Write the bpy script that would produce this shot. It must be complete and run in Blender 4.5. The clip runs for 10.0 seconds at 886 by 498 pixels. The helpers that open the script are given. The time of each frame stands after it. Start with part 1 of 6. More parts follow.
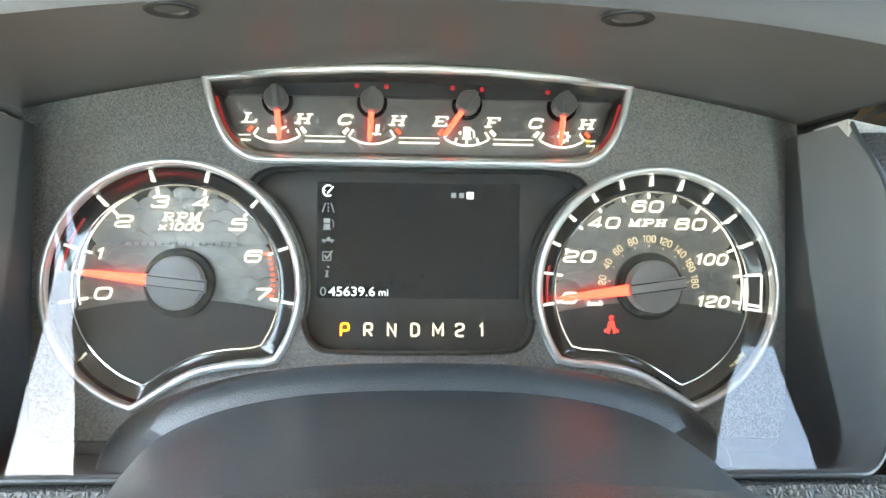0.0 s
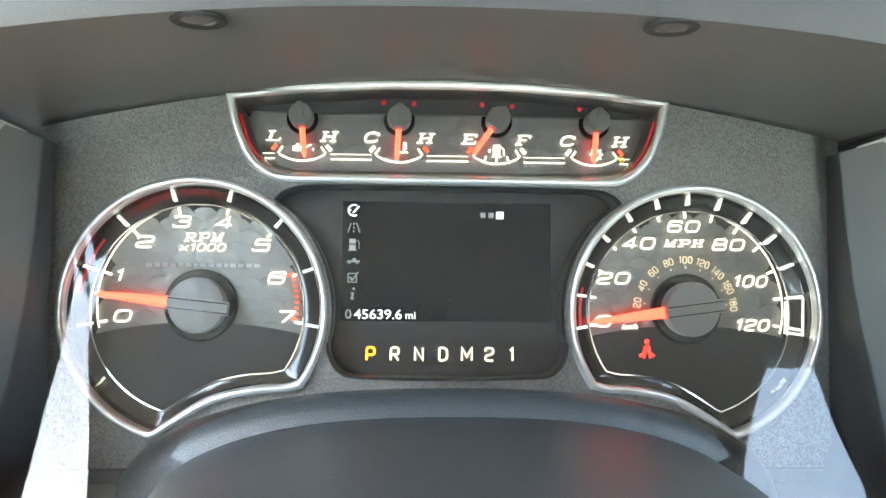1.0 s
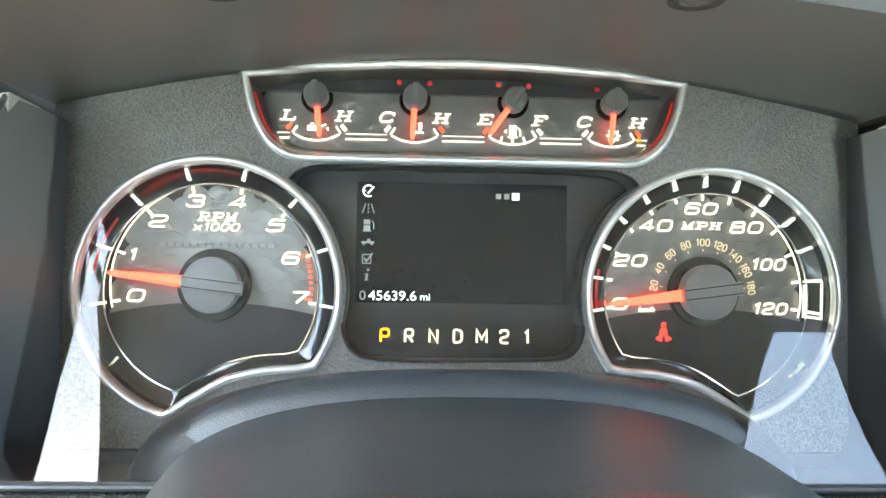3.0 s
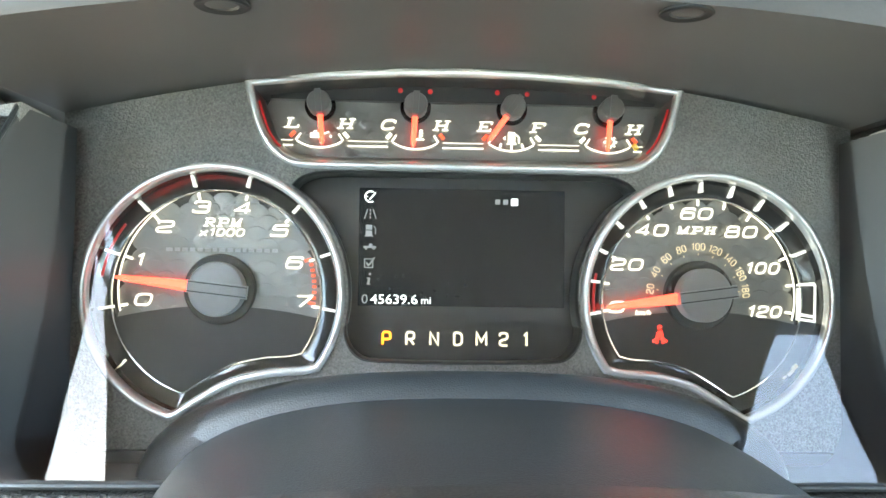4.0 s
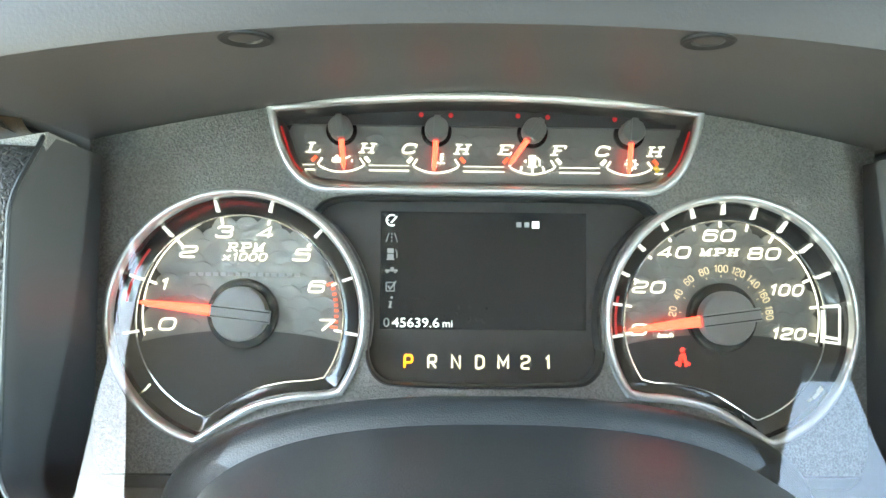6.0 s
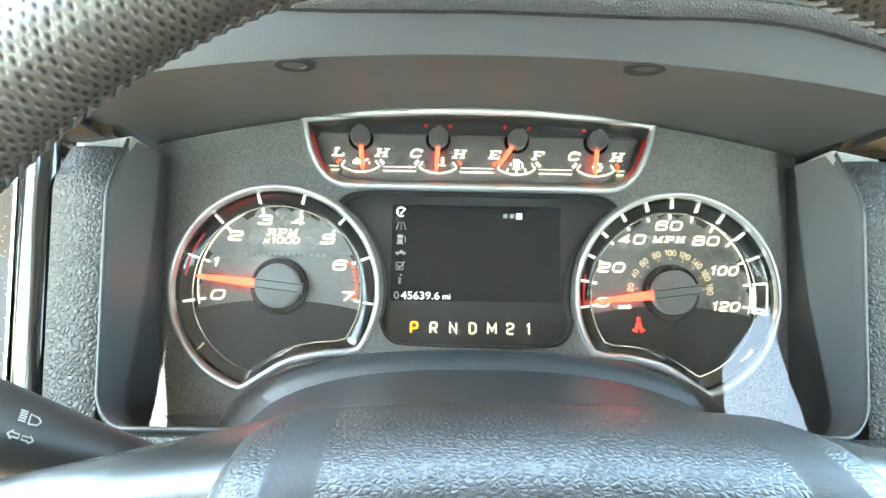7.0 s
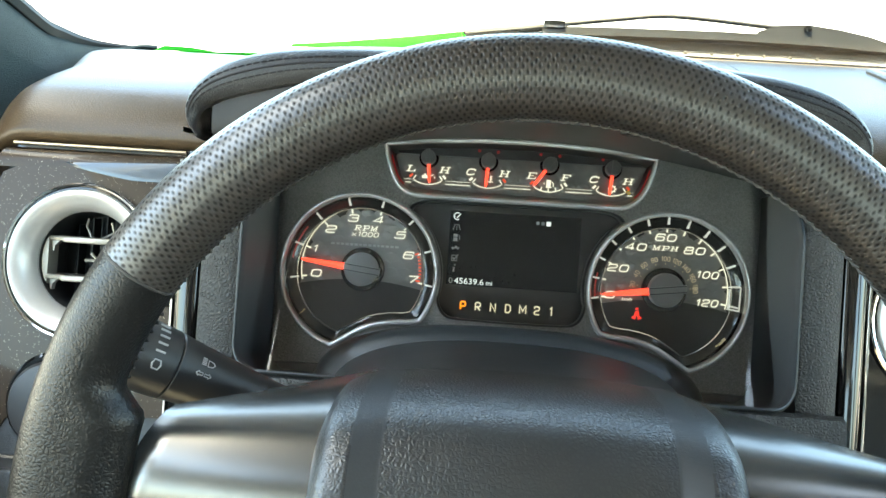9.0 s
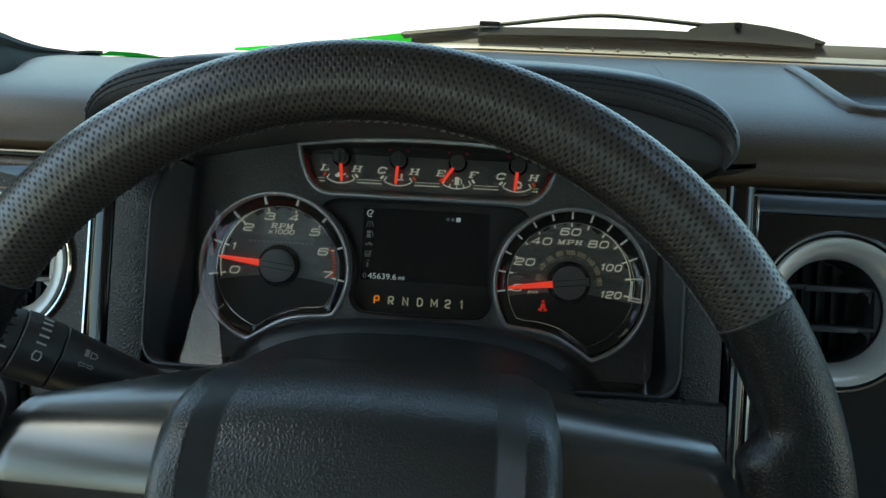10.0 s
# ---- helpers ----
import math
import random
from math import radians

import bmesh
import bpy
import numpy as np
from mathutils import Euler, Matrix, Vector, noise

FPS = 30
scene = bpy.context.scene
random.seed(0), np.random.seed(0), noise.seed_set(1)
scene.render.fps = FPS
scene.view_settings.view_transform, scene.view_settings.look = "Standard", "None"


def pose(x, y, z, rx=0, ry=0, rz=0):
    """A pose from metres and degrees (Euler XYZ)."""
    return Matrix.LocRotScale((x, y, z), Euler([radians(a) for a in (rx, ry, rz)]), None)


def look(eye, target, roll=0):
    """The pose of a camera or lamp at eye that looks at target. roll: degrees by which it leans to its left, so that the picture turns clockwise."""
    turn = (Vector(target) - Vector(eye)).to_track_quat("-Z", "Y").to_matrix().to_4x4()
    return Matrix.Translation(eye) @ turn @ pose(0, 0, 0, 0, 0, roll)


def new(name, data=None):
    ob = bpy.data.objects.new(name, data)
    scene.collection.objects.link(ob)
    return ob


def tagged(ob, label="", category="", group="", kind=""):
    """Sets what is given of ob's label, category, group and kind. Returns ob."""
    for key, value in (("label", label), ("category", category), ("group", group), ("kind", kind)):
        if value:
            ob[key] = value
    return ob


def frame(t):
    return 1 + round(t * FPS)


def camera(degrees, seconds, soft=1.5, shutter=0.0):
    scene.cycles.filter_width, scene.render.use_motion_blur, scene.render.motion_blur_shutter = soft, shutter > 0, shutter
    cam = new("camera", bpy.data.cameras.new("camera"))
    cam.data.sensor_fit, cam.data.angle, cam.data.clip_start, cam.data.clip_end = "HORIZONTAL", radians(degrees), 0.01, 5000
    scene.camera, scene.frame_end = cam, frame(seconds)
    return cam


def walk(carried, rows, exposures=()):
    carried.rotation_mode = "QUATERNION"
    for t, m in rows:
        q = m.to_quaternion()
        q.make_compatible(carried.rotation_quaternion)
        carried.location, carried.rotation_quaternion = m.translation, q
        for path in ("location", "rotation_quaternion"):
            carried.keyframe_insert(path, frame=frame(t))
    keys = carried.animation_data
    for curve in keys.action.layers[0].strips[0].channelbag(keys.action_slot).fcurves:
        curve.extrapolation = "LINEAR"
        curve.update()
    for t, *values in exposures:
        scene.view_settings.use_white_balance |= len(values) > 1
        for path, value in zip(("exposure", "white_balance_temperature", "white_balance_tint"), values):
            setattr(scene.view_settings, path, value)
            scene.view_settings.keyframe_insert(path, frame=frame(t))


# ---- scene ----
cam = camera(53.4, 10.0)
# The cluster's own frame: x right, y ahead into the dash, z up along the dials; origin on the dials' plane.
# It leans back in the truck, 1.35 m above the ground.
G = pose(0, 0, 1.35, -18, 0, 0)
# t, eye x, y, z in the cluster's frame, pitch, roll, yaw in degrees
# PATH BEGIN
ROWS = [
    (0, -0.0181, -0.4119, -0.0127, 1.31, 0.49, -4.07),
    (0.2, -0.0193, -0.4088, -0.0096, 1.36, 0.69, -3.93),
    (0.5, -0.0219, -0.4026, -0.0171, 2.87, 0.52, -3.36),
    (1, -0.0247, -0.3985, -0.0149, 3.04, 0.51, -3.24),
    (1.5, -0.0255, -0.3940, -0.0193, 2.86, 0.67, -3.07),
    (2, -0.0267, -0.3903, -0.0217, 2.74, 0.81, -2.80),
    (2.5, -0.0296, -0.3908, -0.0213, 2.63, 0.82, -3.00),
    (4, -0.0277, -0.4033, -0.0202, 2.83, 0.74, -2.64),
    (4.5, -0.0360, -0.3986, -0.0201, 2.93, 0.63, -2.58),
    (5, -0.0356, -0.3972, -0.0191, 3.00, 0.53, -2.47),
    (5.5, -0.0334, -0.3981, -0.0219, 3.74, 0.39, -2.26),
    (5.7, -0.0310, -0.3994, -0.0183, 3.17, 0.32, -1.76),
    (6.8, -0.0277, -0.4634, -0.0262, 4.36, 0.76, -1.10),
    (7, -0.0299, -0.4938, -0.0364, 4.51, 0.92, -1.27),
    (7.2, -0.0391, -0.5206, -0.0475, 3.16, 1.15, -1.28),
    (7.5, -0.0537, -0.5395, -0.0807, 4.48, 1.80, -1.19),
    (7.7, -0.0674, -0.5521, -0.0778, 3.39, 2.52, -1.35),
    (8, -0.0642, -0.5694, -0.0928, 4.12, 3.32, 1.63),
    (8.2, -0.0628, -0.5905, -0.0781, 1.81, 3.78, 2.88),
    (8.5, -0.0483, -0.6110, -0.0514, 0.82, 3.91, 2.97),
    (8.7, -0.0334, -0.6261, -0.0319, 0.95, 3.99, 3.09),
    (9, -0.0163, -0.6444, -0.0126, 1.02, 3.94, 3.14),
    (9.2, 0.0013, -0.6471, -0.0103, 1.00, 4.04, 3.43),
    (9.5, 0.0200, -0.6490, -0.0101, 0.99, 3.92, 3.10),
    (10, 0.0607, -0.6610, -0.0104, 0.88, 3.36, 4.00),
]
# PATH END
EXPOSURES = [(0, 5.2, 6900, -3), (5.7, 5.2, 6850, -7), (6.8, 5.4, 6800, -10), (7.0, 5.4, 6850, -10), (7.5, 4.7, 7250, -10), (8.0, 4.45, 7550, -5), (8.5, 4.45, 7200, -4), (8.7, 4.4, 7100, -5), (9.0, 3.8, 6950, -8), (9.3, 3.0, 6700, -9), (9.6, 2.25, 6450, -10), (10.0, 1.7, 6300, -14)]


def eye_pose(x, y, z, pitch, roll, yaw):
    return pose(x, y, z, 0, 0, yaw) @ pose(0, 0, 0, 90 + pitch) @ pose(0, 0, 0, 0, 0, roll)


walk(cam, [(t, G @ eye_pose(*r)) for t, *r in ROWS], EXPOSURES)

# ---- daylight ----
SUN_ELEVATION, SUN_AZIMUTH = 77.5, 262.0      # degrees; azimuth from +y towards +x, so high on the left
world = bpy.data.worlds.new("daylight")
scene.world = world
world.use_nodes = True
wn = world.node_tree.nodes
sky = wn.new("ShaderNodeTexSky")
sky.sky_type, sky.sun_disc, sky.dust_density = "NISHITA", False, 2.5
sky.ozone_density = 0.2
sky.sun_elevation, sky.sun_rotation = radians(SUN_ELEVATION), radians(SUN_AZIMUTH)
world.node_tree.links.new(sky.outputs[0], wn["Background"].inputs[0])
wn["Background"].inputs[1].default_value = 0.15
sun = new("sun", bpy.data.lights.new("sun", "SUN"))
sun.data.energy, sun.data.angle, sun.data.color = 3.4, radians(0.5), (1, 0.8, 0.58)
saz, sel = radians(SUN_AZIMUTH), radians(SUN_ELEVATION)
sun_from = Vector((math.sin(saz) * math.cos(sel), math.cos(saz) * math.cos(sel), math.sin(sel)))
sun.matrix_world = look(sun_from * 20, (0, 0, 0))


# ---- materials ----
def material(name, color, rough=0.5, metal=0.0, spec=0.5, bump=0.0, scale=400.0, vary=0.12, coat=0.0, glow=None, power=0.0,
             grain="noise", stain=9.0, coords="Object", coat_rough=0.06, coat_ior=1.5):
    """A plain surface with colour variation at two scales, fine relief and uneven gloss."""
    m = bpy.data.materials.new(name)
    m.use_nodes = True
    n, l = m.node_tree.nodes, m.node_tree.links
    b = n["Principled BSDF"]
    b.inputs["Metallic"].default_value = metal
    b.inputs["Specular IOR Level"].default_value = spec
    b.inputs["Coat Weight"].default_value = coat
    b.inputs["Coat Roughness"].default_value = coat_rough
    b.inputs["Coat IOR"].default_value = coat_ior
    tc = n.new("ShaderNodeTexCoord")
    src = tc.outputs[coords]
    big = n.new("ShaderNodeTexNoise")
    big.inputs["Scale"].default_value, big.inputs["Detail"].default_value = stain, 5
    fine = n.new("ShaderNodeTexVoronoi" if grain == "cells" else "ShaderNodeTexNoise")
    fine.inputs["Scale"].default_value = scale
    if grain == "cells":
        fine.feature = "DISTANCE_TO_EDGE"
    else:
        fine.inputs["Detail"].default_value = 3
    l.new(src, big.inputs["Vector"])
    relief = fine.outputs[0]
    if grain == "cells":
        bend = n.new("ShaderNodeTexNoise")
        bend.inputs["Scale"].default_value = scale * 0.7
        shift = n.new("ShaderNodeVectorMath")
        shift.operation = "MULTIPLY_ADD"
        shift.inputs[1].default_value = (0.9 / scale,) * 3
        l.new(src, bend.inputs["Vector"])
        l.new(bend.outputs["Color"], shift.inputs[0])
        l.new(src, shift.inputs[2])
        l.new(shift.outputs[0], fine.inputs["Vector"])
        flat = n.new("ShaderNodeMapRange")
        flat.interpolation_type = "SMOOTHSTEP"
        flat.inputs["From Max"].default_value = 0.34
        l.new(fine.outputs[0], flat.inputs[0])
        relief = flat.outputs[0]
    else:
        l.new(src, fine.inputs["Vector"])
    mixed = n.new("ShaderNodeMath")
    mixed.operation = "ADD"
    l.new(big.outputs["Fac"], mixed.inputs[0])
    l.new(relief, mixed.inputs[1])
    ramp = n.new("ShaderNodeMapRange")
    ramp.inputs["From Min"].default_value, ramp.inputs["From Max"].default_value = 0.4, 1.6
    ramp.inputs["To Min"].default_value, ramp.inputs["To Max"].default_value = 1 - vary, 1 + vary
    l.new(mixed.outputs[0], ramp.inputs[0])
    tone = n.new("ShaderNodeVectorMath")
    tone.operation = "SCALE"
    tone.inputs[0].default_value = color
    l.new(ramp.outputs[0], tone.inputs["Scale"])
    l.new(tone.outputs[0], b.inputs["Base Color"])
    gloss = n.new("ShaderNodeMapRange")
    gloss.inputs["To Min"].default_value, gloss.inputs["To Max"].default_value = max(0.02, rough * 0.85), min(1, rough * 1.15)
    l.new(big.outputs["Fac"], gloss.inputs[0])
    l.new(gloss.outputs[0], b.inputs["Roughness"])
    if bump:
        bp = n.new("ShaderNodeBump")
        bp.inputs["Strength"].default_value, bp.inputs["Distance"].default_value = bump, 0.0005 if grain == "cells" else 0.0006
        l.new(relief, bp.inputs["Height"])
        l.new(bp.outputs[0], b.inputs["Normal"])
        l.new(bp.outputs[0], b.inputs["Coat Normal"])
    if glow:
        b.inputs["Emission Color"].default_value = (*glow, 1)
        b.inputs["Emission Strength"].default_value = power
    return m


def perforated_leather(name, color):
    """Dark leather with rows of small punched holes, laid out in metres along and round the rim."""
    m = material(name, color, 0.4, bump=0.2, scale=900, coat=0.6, coat_rough=0.3, coat_ior=1.8)
    n, l = m.node_tree.nodes, m.node_tree.links
    b = n["Principled BSDF"]
    uv = n.new("ShaderNodeUVMap")
    turn = n.new("ShaderNodeMapping")
    turn.inputs["Rotation"].default_value = (0, 0, radians(45))
    turn.inputs["Scale"].default_value = (1.06, 0.70, 1)
    cells = n.new("ShaderNodeTexVoronoi")
    cells.inputs["Scale"].default_value, cells.inputs["Randomness"].default_value = 440, 0.2
    l.new(uv.outputs[0], turn.inputs["Vector"])
    l.new(turn.outputs[0], cells.inputs["Vector"])
    hole = n.new("ShaderNodeMapRange")
    hole.inputs["From Min"].default_value, hole.inputs["From Max"].default_value = 0.10, 0.44
    l.new(cells.outputs["Distance"], hole.inputs[0])
    old = b.inputs["Base Color"].links[0].from_socket
    mix = n.new("ShaderNodeMix")
    mix.data_type = "RGBA"
    mix.inputs["A"].default_value = (0.008, 0.0065, 0.005, 1)
    l.new(hole.outputs[0], mix.inputs["Factor"])
    l.new(old, mix.inputs["B"])
    l.new(mix.outputs["Result"], b.inputs["Base Color"])
    for name_, most in (("Coat Weight", 0.85), ("Specular IOR Level", 0.4)):
        sheen = n.new("ShaderNodeMath")
        sheen.operation, sheen.inputs[1].default_value, sheen.inputs[2].default_value = "MULTIPLY_ADD", most, 0.1
        l.new(hole.outputs[0], sheen.inputs[0])
        l.new(sheen.outputs[0], b.inputs[name_])
    dent = n.new("ShaderNodeBump")
    dent.inputs["Strength"].default_value, dent.inputs["Distance"].default_value = 0.5, 0.0012
    l.new(hole.outputs[0], dent.inputs["Height"])
    l.new(b.inputs["Normal"].links[0].from_socket, dent.inputs["Normal"])
    l.new(dent.outputs[0], b.inputs["Normal"])
    return m


def flake_paint(name, color):
    """Dark lacquer with bright metal flakes under a clear coat."""
    m = material(name, color, 0.42, 0.1, spec=0.2, coat=0.3, stain=14, coat_rough=0.05)
    n, l = m.node_tree.nodes, m.node_tree.links
    b = n["Principled BSDF"]
    tc = n.new("ShaderNodeTexCoord")
    v = n.new("ShaderNodeTexVoronoi")
    v.inputs["Scale"].default_value = 1500
    l.new(tc.outputs["Object"], v.inputs["Vector"])
    pick = n.new("ShaderNodeSeparateColor")
    l.new(v.outputs["Color"], pick.inputs[0])
    few = n.new("ShaderNodeMapRange")
    few.inputs["From Min"].default_value, few.inputs["From Max"].default_value = 0.925, 0.95
    l.new(pick.outputs[0], few.inputs[0])
    spot = n.new("ShaderNodeMapRange")
    spot.inputs["From Min"].default_value, spot.inputs["From Max"].default_value = 0.32, 0.22
    l.new(v.outputs["Distance"], spot.inputs[0])
    mul = n.new("ShaderNodeMath")
    mul.operation = "MULTIPLY"
    l.new(few.outputs[0], mul.inputs[0])
    l.new(spot.outputs[0], mul.inputs[1])
    old = b.inputs["Base Color"].links[0].from_socket
    mix = n.new("ShaderNodeMix")
    mix.data_type = "RGBA"
    mix.inputs["B"].default_value = (0.75, 0.66, 0.5, 1)
    l.new(mul.outputs[0], mix.inputs["Factor"])
    l.new(old, mix.inputs["A"])
    l.new(mix.outputs["Result"], b.inputs["Base Color"])
    return m


def clear(name, color=(1, 1, 1), rough=0.0, ior=1.45):
    m = bpy.data.materials.new(name)
    m.use_nodes = True
    n, l = m.node_tree.nodes, m.node_tree.links
    n.remove(n["Principled BSDF"])
    t, g, f, x = n.new("ShaderNodeBsdfTransparent"), n.new("ShaderNodeBsdfGlossy"), n.new("ShaderNodeFresnel"), n.new("ShaderNodeMixShader")
    t.inputs[0].default_value = (*color, 1)
    g.inputs["Roughness"].default_value = rough
    f.inputs["IOR"].default_value = ior
    l.new(f.outputs[0], x.inputs[0])
    l.new(t.outputs[0], x.inputs[1])
    l.new(g.outputs[0], x.inputs[2])
    l.new(x.outputs[0], n["Material Output"].inputs[0])
    return m


FACE = material("grained_grey_plastic", (0.21, 0.207, 0.196), 0.36, spec=0.7, bump=1.0, scale=1250, vary=1.0)
SHROUD = material("smooth_dark_plastic", (0.069, 0.069, 0.068), 0.48, bump=0.06, scale=2200)
WALL = material("dull_dark_plastic", (0.065, 0.066, 0.066), 0.5, bump=0.05, scale=2200)
COLUMN = material("column_plastic", (0.032, 0.035, 0.037), 0.38, bump=0.35, scale=1400, vary=0.5)
GLOSS = material("gloss_black", (0.006, 0.006, 0.006), 0.07, coat=0.6)
BASIN = material("well_black", (0.022, 0.022, 0.022), 0.12, coat=0.4)
PANEL = material("panel_black", (0.032, 0.032, 0.033), 0.38, bump=0.03, scale=2000)
SCREEN = material("screen_glass", (0.003, 0.0035, 0.005), 0.2, spec=0.15, glow=(0.25, 0.3, 0.38), power=0.0015)
CHROME = material("satin_chrome", (0.92, 0.92, 0.91), 0.24, 0.65, vary=0.04)
BRIGHT = material("bright_chrome", (0.8, 0.79, 0.76), 0.08, 1.0, vary=0.03)
SATIN = material("satin_silver", (0.21, 0.206, 0.197), 0.26, 0.95, bump=0.015, scale=900, vary=0.05)
LOUVER_LIT = material("louver_sunlit_beige", (0.36, 0.33, 0.28), 0.36, 0.4, vary=0.05)
VENT_RING = material("painted_silver", (0.6, 0.59, 0.57), 0.33, 0.45, vary=0.04)
GRAIN = material("pebbled_vinyl", (0.04, 0.039, 0.037), 0.45, bump=0.9, scale=420, grain="cells")
BAG = material("airbag_vinyl", (0.020, 0.0195, 0.019), 0.42, bump=0.26, scale=500, grain="cells", coat=0.6, coat_rough=0.27, coat_ior=1.65)
PAD = material("dash_vinyl", (0.085, 0.058, 0.034), 0.42, spec=0.3, bump=0.2, scale=560, grain="cells", coat=0.3, coat_rough=0.14)
LEATHER = material("smooth_leather", (0.009, 0.0083, 0.0076), 0.36, spec=0.3, bump=0.24, scale=540, grain="cells", coat=0.22, coat_rough=0.24, coat_ior=1.6)
PERF = perforated_leather("perforated_leather", (0.030, 0.022, 0.0155))
# stands in for shade on the hood's lip face and the pad's bevels
BAND = material("shaded_band_vinyl", (0.034, 0.034, 0.035), 0.48, bump=0.15, scale=900)
HIDE = material("hood_leather", (0.03, 0.03, 0.032), 0.38, bump=0.35, scale=600, grain="cells", coat=0.2, coat_rough=0.3)
THREAD = material("dark_thread", (0.02, 0.02, 0.022), 0.7, bump=0.3, scale=2500)
GREY_THREAD = material("grey_thread", (0.06, 0.058, 0.055), 0.7, bump=0.3, scale=2500)
FLAKE = flake_paint("flake_lacquer", (0.040, 0.027, 0.017))
HUB = material("hub_black", (0.27, 0.265, 0.255), 0.4, bump=0.15, scale=2500, vary=0.2)
KNOB = material("knob_black", (0.16, 0.16, 0.155), 0.38, bump=0.1, scale=2500)
# near-black: shadow round the hubs and knobs put into colour; also plain black pods
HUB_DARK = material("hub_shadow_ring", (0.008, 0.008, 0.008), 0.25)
NEEDLE = material("needle_orange", (0.75, 0.11, 0.06), 0.22, coat=0.5, glow=(1.0, 0.05, 0.03), power=0.2, vary=0.05)
PRINT = material("white_print", (0.5, 0.49, 0.46), 0.5, glow=(1, 0.93, 0.78), power=0.08, vary=0.03)
CREAM = material("cream_print", (0.55, 0.45, 0.32), 0.5, glow=(1, 0.8, 0.5), power=0.03, vary=0.03)
TICK = material("clear_tick", (0.8, 0.8, 0.79), 0.25, glow=(1, 0.97, 0.92), power=0.03, vary=0.04)
GUIDE = material("golden_clear_plastic", (0.85, 0.74, 0.45), 0.12, 0.4, coat=0.8, vary=0.2)
RED_PRINT = material("red_print", (0.7, 0.1, 0.05), 0.5, glow=(1, 0.1, 0.04), power=0.05, vary=0.05)
STALK_PRINT = material("grey_print", (0.42, 0.43, 0.43), 0.5, vary=0.03)
YELLOW_PRINT = material("yellow_print", (0.8, 0.6, 0.05), 0.5, vary=0.03)
GHOST = material("ghost_print", (0.3, 0.3, 0.285), 0.4, 0.2, vary=0.03)
LIT_WHITE = material("lit_pixels", (0.5, 0.5, 0.5), 0.4, glow=(0.9, 0.95, 1), power=0.07, vary=0.02)
DIM_WHITE = material("dim_pixels", (0.12, 0.12, 0.13), 0.4, glow=(0.7, 0.75, 0.85), power=0.012, vary=0.02)
LIT_CREAM = material("lit_letters", (0.5, 0.48, 0.4), 0.4, glow=(1, 0.86, 0.58), power=0.06, vary=0.02)
LIT_AMBER = material("lit_amber", (0.6, 0.25, 0.02), 0.4, glow=(1, 0.24, 0.01), power=0.16, vary=0.02)
LIT_RED = material("lit_red", (0.6, 0.03, 0.02), 0.4, glow=(1, 0.03, 0.02), power=0.09, vary=0.02)
RED_REFLECTION = material("red_reflection", (0.3, 0.02, 0.02), 0.3, glow=(1, 0.03, 0.03), power=0.008, vary=0.1)
SCALES = material("jewelled_metal", (0.2, 0.196, 0.186), 0.4, 0.85, bump=0.1, scale=1600, vary=0.1)
sn, sl = SCALES.node_tree.nodes, SCALES.node_tree.links
groove = sn.new("ShaderNodeAttribute")
groove.attribute_name = "groove"
turned = sn.new("ShaderNodeVectorTransform")
turned.vector_type, turned.convert_from, turned.convert_to = "VECTOR", "OBJECT", "WORLD"
sl.new(groove.outputs["Vector"], turned.inputs[0])
sl.new(turned.outputs[0], sn["Principled BSDF"].inputs["Tangent"])
sn["Principled BSDF"].inputs["Anisotropic"].default_value = 0.6
WELL = material("well_satin", (0.05, 0.05, 0.05), 0.3, coat=0.3, coat_rough=0.2)
RED_GLOW = material("red_glow_spot", (0.4, 0.02, 0.02), 0.3, glow=(1, 0.04, 0.05), power=0.010, vary=0.1)
DIAL = material("dial_black", (0.02, 0.02, 0.02), 0.35, vary=0.06)
RUBBER = material("black_rubber", (0.008, 0.0095, 0.0105), 0.6, bump=0.2, scale=900)
TRIM = material("pillar_cloth", (0.020, 0.032, 0.031), 0.75, spec=0.2, bump=0.8, scale=700, grain="cells")
LINER = material("roof_cloth", (0.6, 0.59, 0.56), 0.9, bump=0.3, scale=700)
CEILING = material("dark_roof_cloth", (0.11, 0.11, 0.11), 0.9, bump=0.3, scale=700)
DOOR = material("door_vinyl", (0.03, 0.03, 0.03), 0.5, bump=0.4, scale=420, grain="cells")
SEAT = material("seat_leather", (0.22, 0.215, 0.21), 0.45, bump=0.5, scale=300, grain="cells")
CARPET = material("carpet", (0.32, 0.31, 0.28), 0.95, bump=0.8, scale=900)
DEFROST = material("sunlit_tan_plastic", (0.16, 0.13, 0.10), 0.55, bump=0.2, scale=900)
SILL = material("grey_sill", (0.11, 0.115, 0.12), 0.35, bump=0.2, scale=300, vary=0.3)
INLAY = material("blue_grey_lacquer", (0.06, 0.075, 0.095), 0.22, 0.3, coat=0.6, vary=0.05)
CHAMPAGNE = material("champagne_trim", (0.55, 0.42, 0.28), 0.3, 0.7, vary=0.05)
GREEN = material("green_plastic", (0.012, 0.2, 0.006), 0.6, spec=0.04, vary=0.1, stain=30)
BLUE = material("blue_enamel", (0.008, 0.02, 0.16), 0.12, coat=1.0, vary=0.06)
BODY = material("black_paint", (0.01, 0.01, 0.011), 0.1, coat=1.0)
GROUND = material("pale_concrete", (0.42, 0.41, 0.38), 0.85, bump=0.4, scale=30, stain=0.5)
LENS = clear("cluster_lens", ior=1.53)
CLEAR = bpy.data.materials.new("clear_back")
CLEAR.use_nodes = True
CLEAR.node_tree.nodes.remove(CLEAR.node_tree.nodes["Principled BSDF"])
